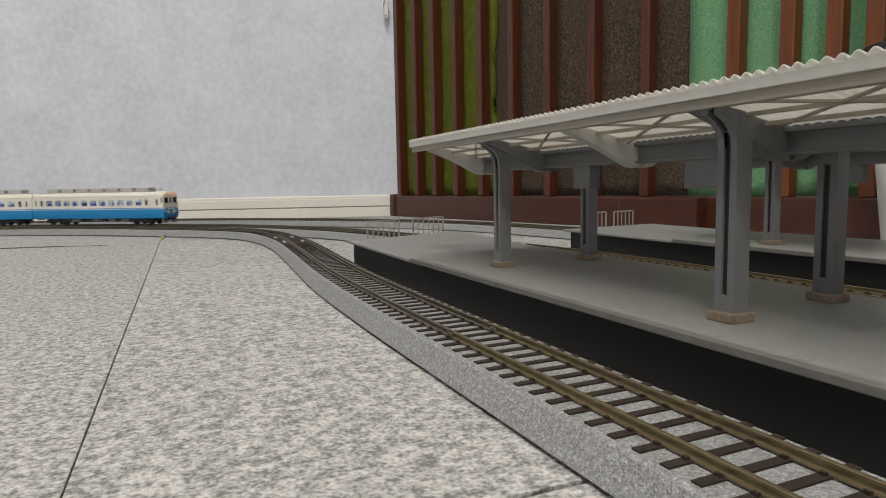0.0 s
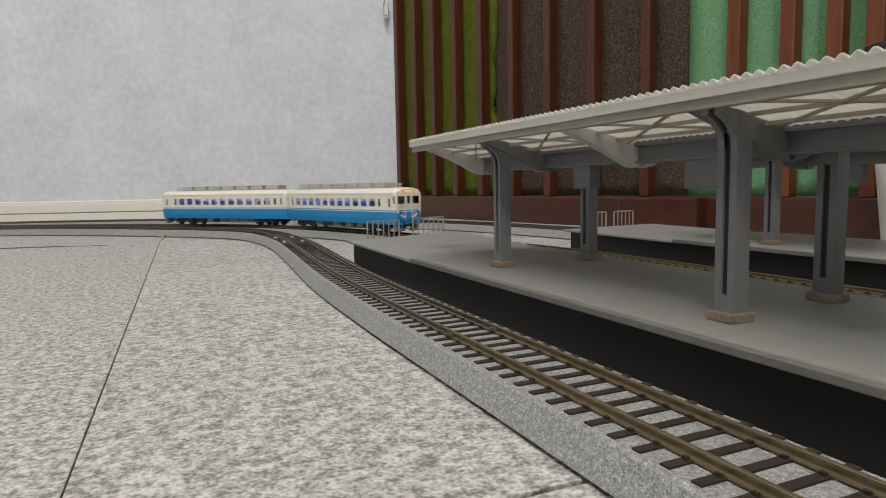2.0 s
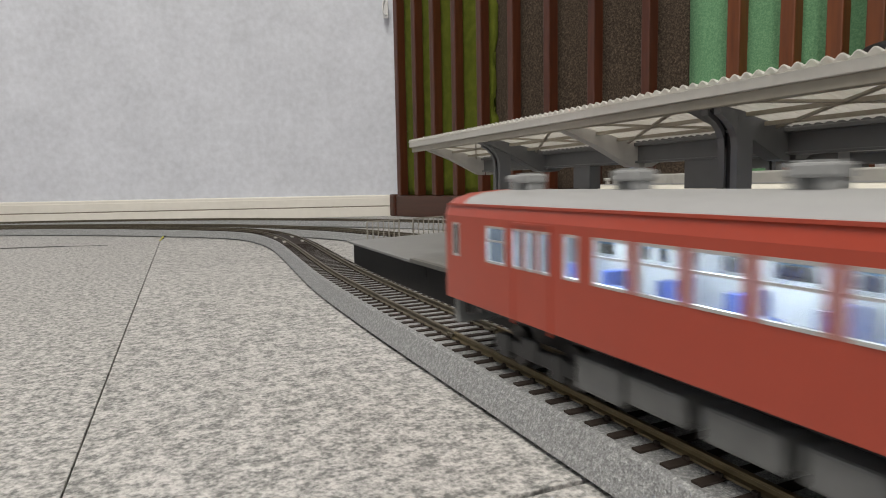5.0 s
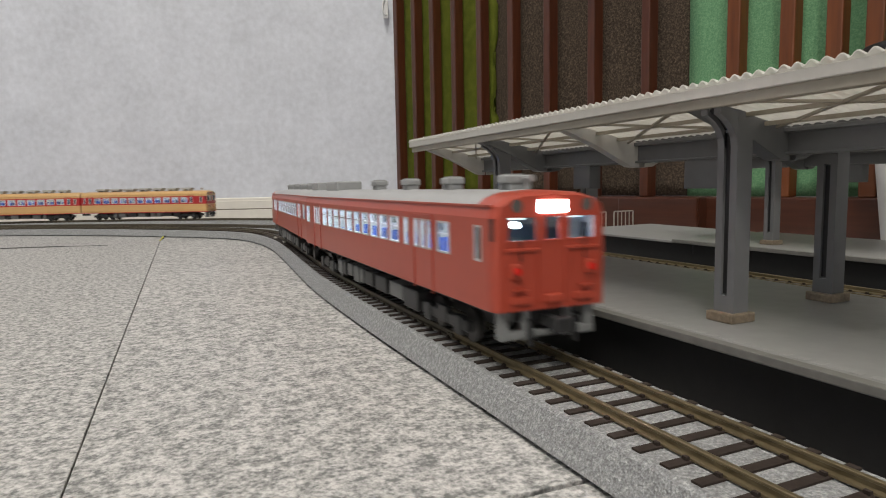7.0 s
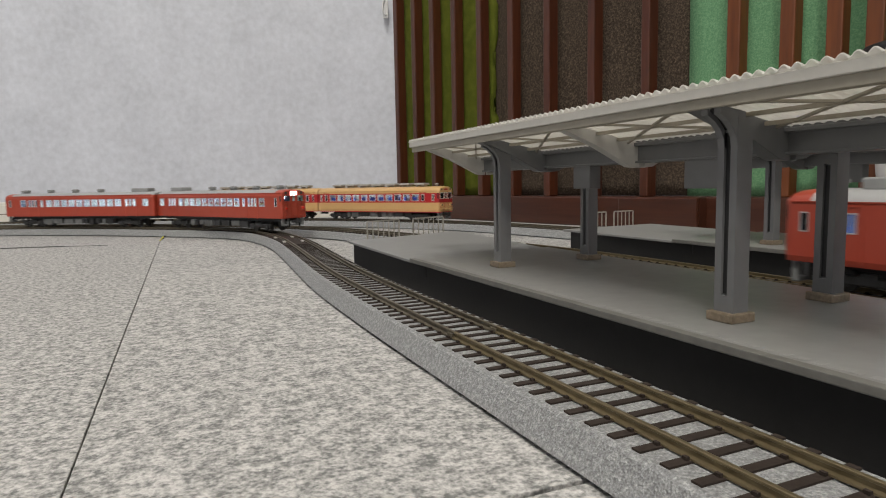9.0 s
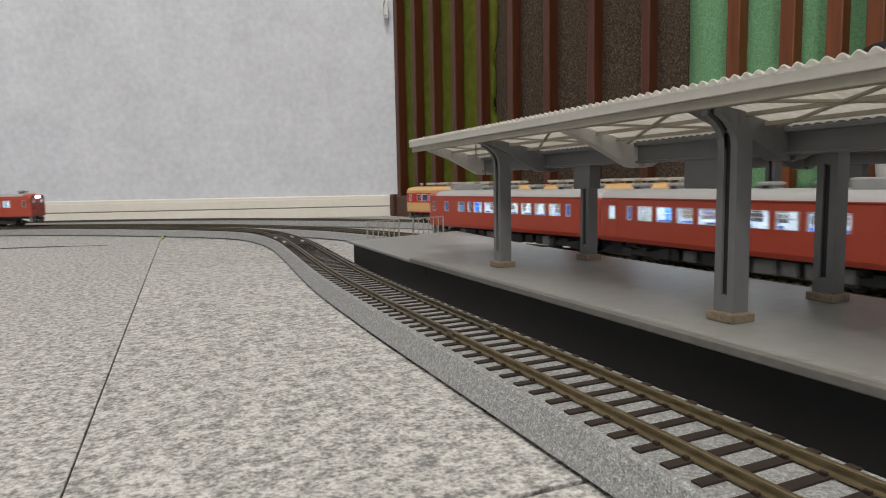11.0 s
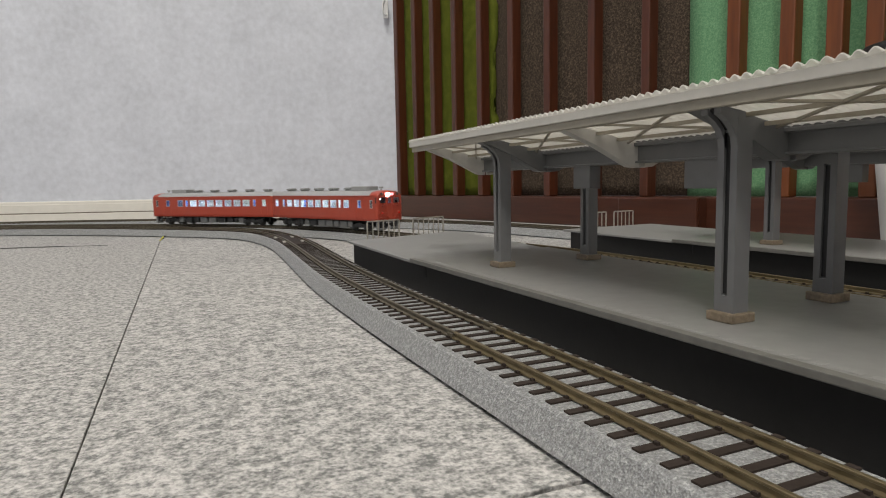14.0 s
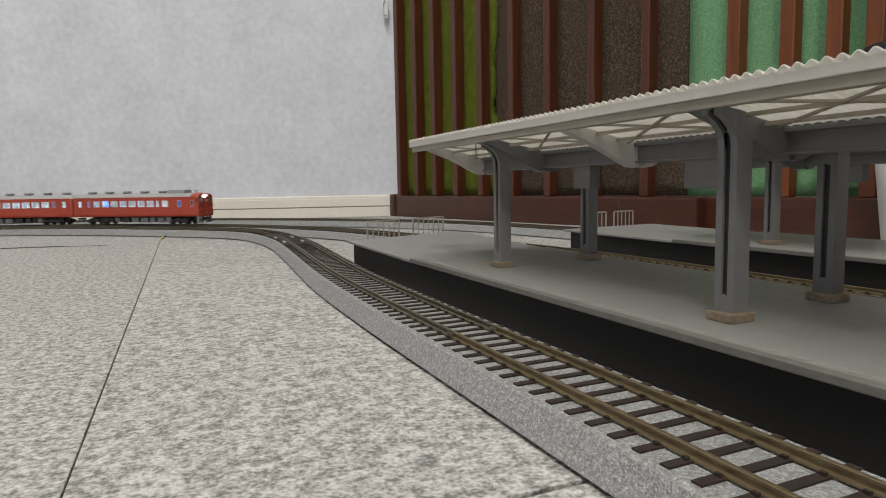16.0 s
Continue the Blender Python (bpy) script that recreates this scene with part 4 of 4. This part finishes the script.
def spread(x0, x1, n, w, kind="clear"):
    return [(x0 + (x1 - x0) * k / (n - 1), w, kind) for k in range(n)]


def express(L, colours, bands, unit=(0.0205, 0.0054, 0.0088), **k):
    """Cross-seat express car: a door near each end, a row of wide windows between."""
    wins = [(-L / 2 + 0.0075, 0.0035, "door"), (-L / 2 + 0.0175, 0.0052, "door")] + spread(-L / 2 + 0.031, L / 2 - 0.039, 11, 0.0120, "clear")
    wins += [(L / 2 - 0.0265, 0.0052, "door"), (L / 2 - 0.0095, 0.0042, "door")]
    doors = [(-L / 2 + 0.0175, 0.0095), (L / 2 - 0.0265, 0.0095)]
    units = [(-L / 2 + 0.03 + q * (L - 0.07) / 6, *unit) for q in range(7)]
    return dict(length=L, windows=wins, doors=doors, units=units, mats=colours, bands=bands, **k)


def commuter(L, colours, bands, **k):
    """Suburban car: two wide doors with windows, rows of framed windows between."""
    wins = [(-L / 2 + 0.0125, 0.009, "bar")] + [(-L / 2 + 0.030, 0.0045, "clear"), (-L / 2 + 0.0365, 0.0045, "clear"), (-L / 2 + 0.043, 0.0045, "clear")]
    wins += spread(-L / 2 + 0.0565, L / 2 - 0.0795, 10, 0.0104, "bar")
    wins += [(L / 2 - 0.0665, 0.0048, "clear"), (L / 2 - 0.0565, 0.0045, "clear"), (L / 2 - 0.0505, 0.0045, "clear"), (L / 2 - 0.0445, 0.0045, "clear"), (L / 2 - 0.0335, 0.0100, "bar"), (L / 2 - 0.0095, 0.0042, "door")]
    doors = [(-L / 2 + 0.0365, 0.0165), (L / 2 - 0.0505, 0.0165)]
    units = [(-L / 2 + 0.030, 0.026, 0.0044, 0.0075)] + [(-L / 2 + 0.100 + q * (L - 0.122) / 3, 0.0078, 0.0040, 0.0032) for q in range(4)]
    return dict(length=L, windows=wins, doors=doors, units=units, mats=colours, bands=bands, **k)


def local(L, colours, bands, **k):
    """Single-door branch car: narrow door at each end, paired windows between."""
    wins = [(-L / 2 + 0.013, 0.0060, "clear"), (-L / 2 + 0.029, 0.0045, "clear")] + spread(-L / 2 + 0.0425, L / 2 - 0.0775, 7, 0.0118, "bar")
    wins += [(L / 2 - 0.0655, 0.0045, "clear"), (L / 2 - 0.0535, 0.0100, "bar"), (L / 2 - 0.0300, 0.0062, "clear"), (L / 2 - 0.0095, 0.0042, "door")]
    doors = [(-L / 2 + 0.013, 0.0105), (L / 2 - 0.0300, 0.0105)]
    units = [(L / 2 - 0.042, 0.028, 0.0046, 0.0085)] + [(-L / 2 + 0.020 + q * (L - 0.09) / 4, 0.0095, 0.0031, 0.0048) for q in range(5)]
    return dict(length=L, windows=wins, doors=doors, units=units, mats=colours, bands=bands, blue_panels=(-L / 2 + 0.029, L / 2 - 0.0300), **k)


GAP = 0.0055
LA, LB, LD = 0.2225, 0.252, 0.2125
RED = dict(zb=0.0124, cab_glass="clear", seat_top=0.0255, trim=None, cab_y=(0.0046, 0.0142), cab_z=(0.0312, 0.0385), roof=M["roof_grey"], roof_label="pale grey roof", frame=M["frame"], cab_frame=M["red"], dome=M["red"], lamp=M["lamp"], lamps=5, tail=M["tail"], head_y=0.0110, head_z=0.0415, unit_mat=M["unit"])
SPECS = dict(
    blue=express(LA, [M["blue"], M["ivory"]], [(0.0215, 0), (0.0222, 1), (0.0232, 0), (1, 1)], group="blue and ivory train", seed=1, trim=M["ivory"], rise=1.05, zb=0.0092, cab_glass="dark", blind_size=(0.0042, 0.0022), seat_top=0.0310, cab_y=(0.0046, 0.0148), cab_z=(0.0290, 0.0374), body_label="ivory body with an azure lower half", roof=M["ivory"], roof_label="ivory roof",
                 frame=M["ivory"], cab_frame=M["ivory"], dome=None, lamp=M["lamp_dim"], lamps=4, tail=M["lens"], head=M["amber"], head_label="amber-tinted headlight", head_y=0.0112, head_z=0.0413, blind=M["amber"], blind_label="glowing orange destination blind", unit_mat=M["unit_pale"]),
    cream=express(LA, [M["cream"], M["red_deep"]], [(0.0122, 1), (0.0242, 0), (0.0366, 1), (1, 0)], unit=(0.0165, 0.0042, 0.0075), group="cream and crimson train", seed=2, trim=M["cream"], rise=1.05, zb=0.0112, cab_glass="dark", blind_size=(0.0042, 0.0022), seat_top=0.0310, cab_y=(0.0046, 0.0148), cab_z=(0.0290, 0.0374), body_label="cream body with a crimson window band", roof=M["cream"], roof_label="cream roof",
                  frame=M["ivory"], cab_frame=M["ivory"], dome=None, lamp=M["lamp_dim"], lamps=4, tail=M["lens"], head=M["lens"], head_label="round headlight", head_y=0.0112, head_z=0.0413, blind=M["red_deep"], blind_label="crimson destination blind", unit_mat=M["unit_pale"]),
    front=commuter(LB, [M["red"]], [(1, 0)], group="vermilion train on the front track", seed=3, rise=1.05, body_label="plain vermilion body", head=M["lens"], head_label="round headlight", blind=M["head"], blind_label="glaring white lamp above the cab", blind_size=(0.0043, 0.0034), lift=0.0042, eave=0.0414, sill=(0.0272, 0.0366), **dict(RED, zb=0.0148, cab_z=(0.0322, 0.0391))),
    back=local(LD, [M["red"]], [(1, 0)], group="vermilion train on the middle track", seed=4, rise=0.985, body_label="plain vermilion body", head=M["lens"], head_label="round headlight", lamp_spot=-0.0034, blind=M["blind"], blind_label="glowing pink destination blind", **RED),
)
LABELS = dict(blue="ivory and azure model railcar on the middle track", cream="cream and crimson model express railcar on the back track",
              front="vermilion model railcar with lit windows beside the carpet", back="vermilion model railcar with lit windows on the middle track")
TRAINS = {}
for key, spec in SPECS.items():
    first = railcar(spec, pose(0, 0, RAIL), LABELS[key])
    TRAINS[key] = first, copy_thing(first, pose(0, 0.5, RAIL))

# white hook in the corner of the wall
hook = tagged(thing("wall_hook", pose(0.428, 1.222, 0.412, 0, 0, -17)), "small white plastic hook on the wall", "hook")
bm = bmesh.new()
for k in range(10):
    a, b = math.pi * (0.5 + k / 9), math.pi * (0.5 + (k + 1) / 9)
    rod(bm, (0.006 * math.cos(a), -0.006, 0.014 * math.sin(a)), (0.006 * math.cos(b), -0.006, 0.014 * math.sin(b)), 0.0016, 8)
part("hook_arm", bm, M["bin_white"], hook)
part("back_plate", box(-0.005, 0.005, -0.0035, 0.0, -0.02, 0.02, bevel=0.001), M["bin_white"], hook)

# ---------- carpet tiles ----------
TX, TY = 0.5, 0.72
TURN = Matrix.Translation((-0.0258, 0, 0)) @ Matrix.Rotation(math.radians(-1.48), 4, "Z")
tile = mesh_of("carpet_tile", box(-TX / 2 + 0.0002, TX / 2 - 0.0002, -TY / 2 + 0.0009, TY / 2 - 0.0009, -0.006, 0.0, bevel=0.0003), M["carpet"])
for i in range(-6, 5):
    for j in range(-4, 4):
        c = TURN @ Vector((TX * (i + 0.5), 0.105 + TY * (j + 0.5), 0))
        if not (-2.72 < c.x < 1.78 and c.y > -2.62 and (Vector((c.x, c.y)) - WA).dot(wn) > -0.05):
            continue
        part("carpet_tile", tile, M["carpet"], floor, m=TURN @ pose(TX * (i + 0.5), 0.105 + TY * (j + 0.5), 0))

# the edge of one tile that stands up a little
lip = mesh_of("raised_edge", bx(box(-0.22, 0.066, -0.0009, 0.0009, -0.001, 0.0011, bevel=0.0004), 0.066, 0.11, -0.0006, 0.0006, -0.001, 0.0005, bevel=0.0003), M["edge_dark"])
part("raised_edge", lip, M["edge_dark"], floor, "dark raised tile edge", m=pose(-0.1656, 0.8297, 0, 0, 0, -13.3))


# ---------- what moves ----------
def ride(train, line, knots, length):
    """Both cars of a train follow the line; knots are seconds and the train's middle along it."""
    far_car, near_car = TRAINS[train][0], TRAINS[train][1]
    ts, us = [k[0] for k in knots], [k[1] for k in knots]
    times = [k * 0.25 for k in range(65)]
    for car, sign in ((far_car, 1), (near_car, -1)):
        rows = []
        for t in times:
            u = float(np.interp(t, ts, us)) + sign * (length + GAP) / 2
            rows.append((t, car_pose(line, u, 0.073, back=sign < 0)))
        walk(car, rows)


def motions():
    ride("blue", MIDDLE, [(0, 1.2845), (1, 1.062), (1.5, 0.942), (2, 0.834), (2.5, 0.730), (3, 0.616), (3.5, 0.4955), (4, 0.390), (5.4, 0.03), (6.8, -0.75), (8.2, -1.45), (8.8, -1.55), (16, -1.55)], LA)
    ride("front", FRONT, [(0, -1.306), (6.3, 0.240), (6.5, 0.288), (7, 0.396), (7.3, 0.478), (7.5, 0.546), (8, 0.702), (8.5, 0.838), (9, 0.960), (9.2, 1.008), (16, 2.62)], LB)
    ride("cream", BACK, [(0, 2.98), (6.3, 1.628), (7, 1.475), (8.5, 1.138), (9, 1.032), (11.5, 0.540), (13, 0.2445), (13.5, 0.132), (14.4, -0.06), (15, -0.1), (16, -0.1)], LA)
    ride("back", COMING, [(0, -1.25), (6.2, -1.0), (8.2, -0.17), (9, -0.017), (9.2, 0.014), (11.3, 0.388), (11.5, 0.419), (12, 0.509), (12.5, 0.604), (13, 0.696), (13.5, 0.780), (14, 0.860), (14.5, 0.946), (15, 1.038), (15.5, 1.130), (16, 1.214)], LD)


motions()
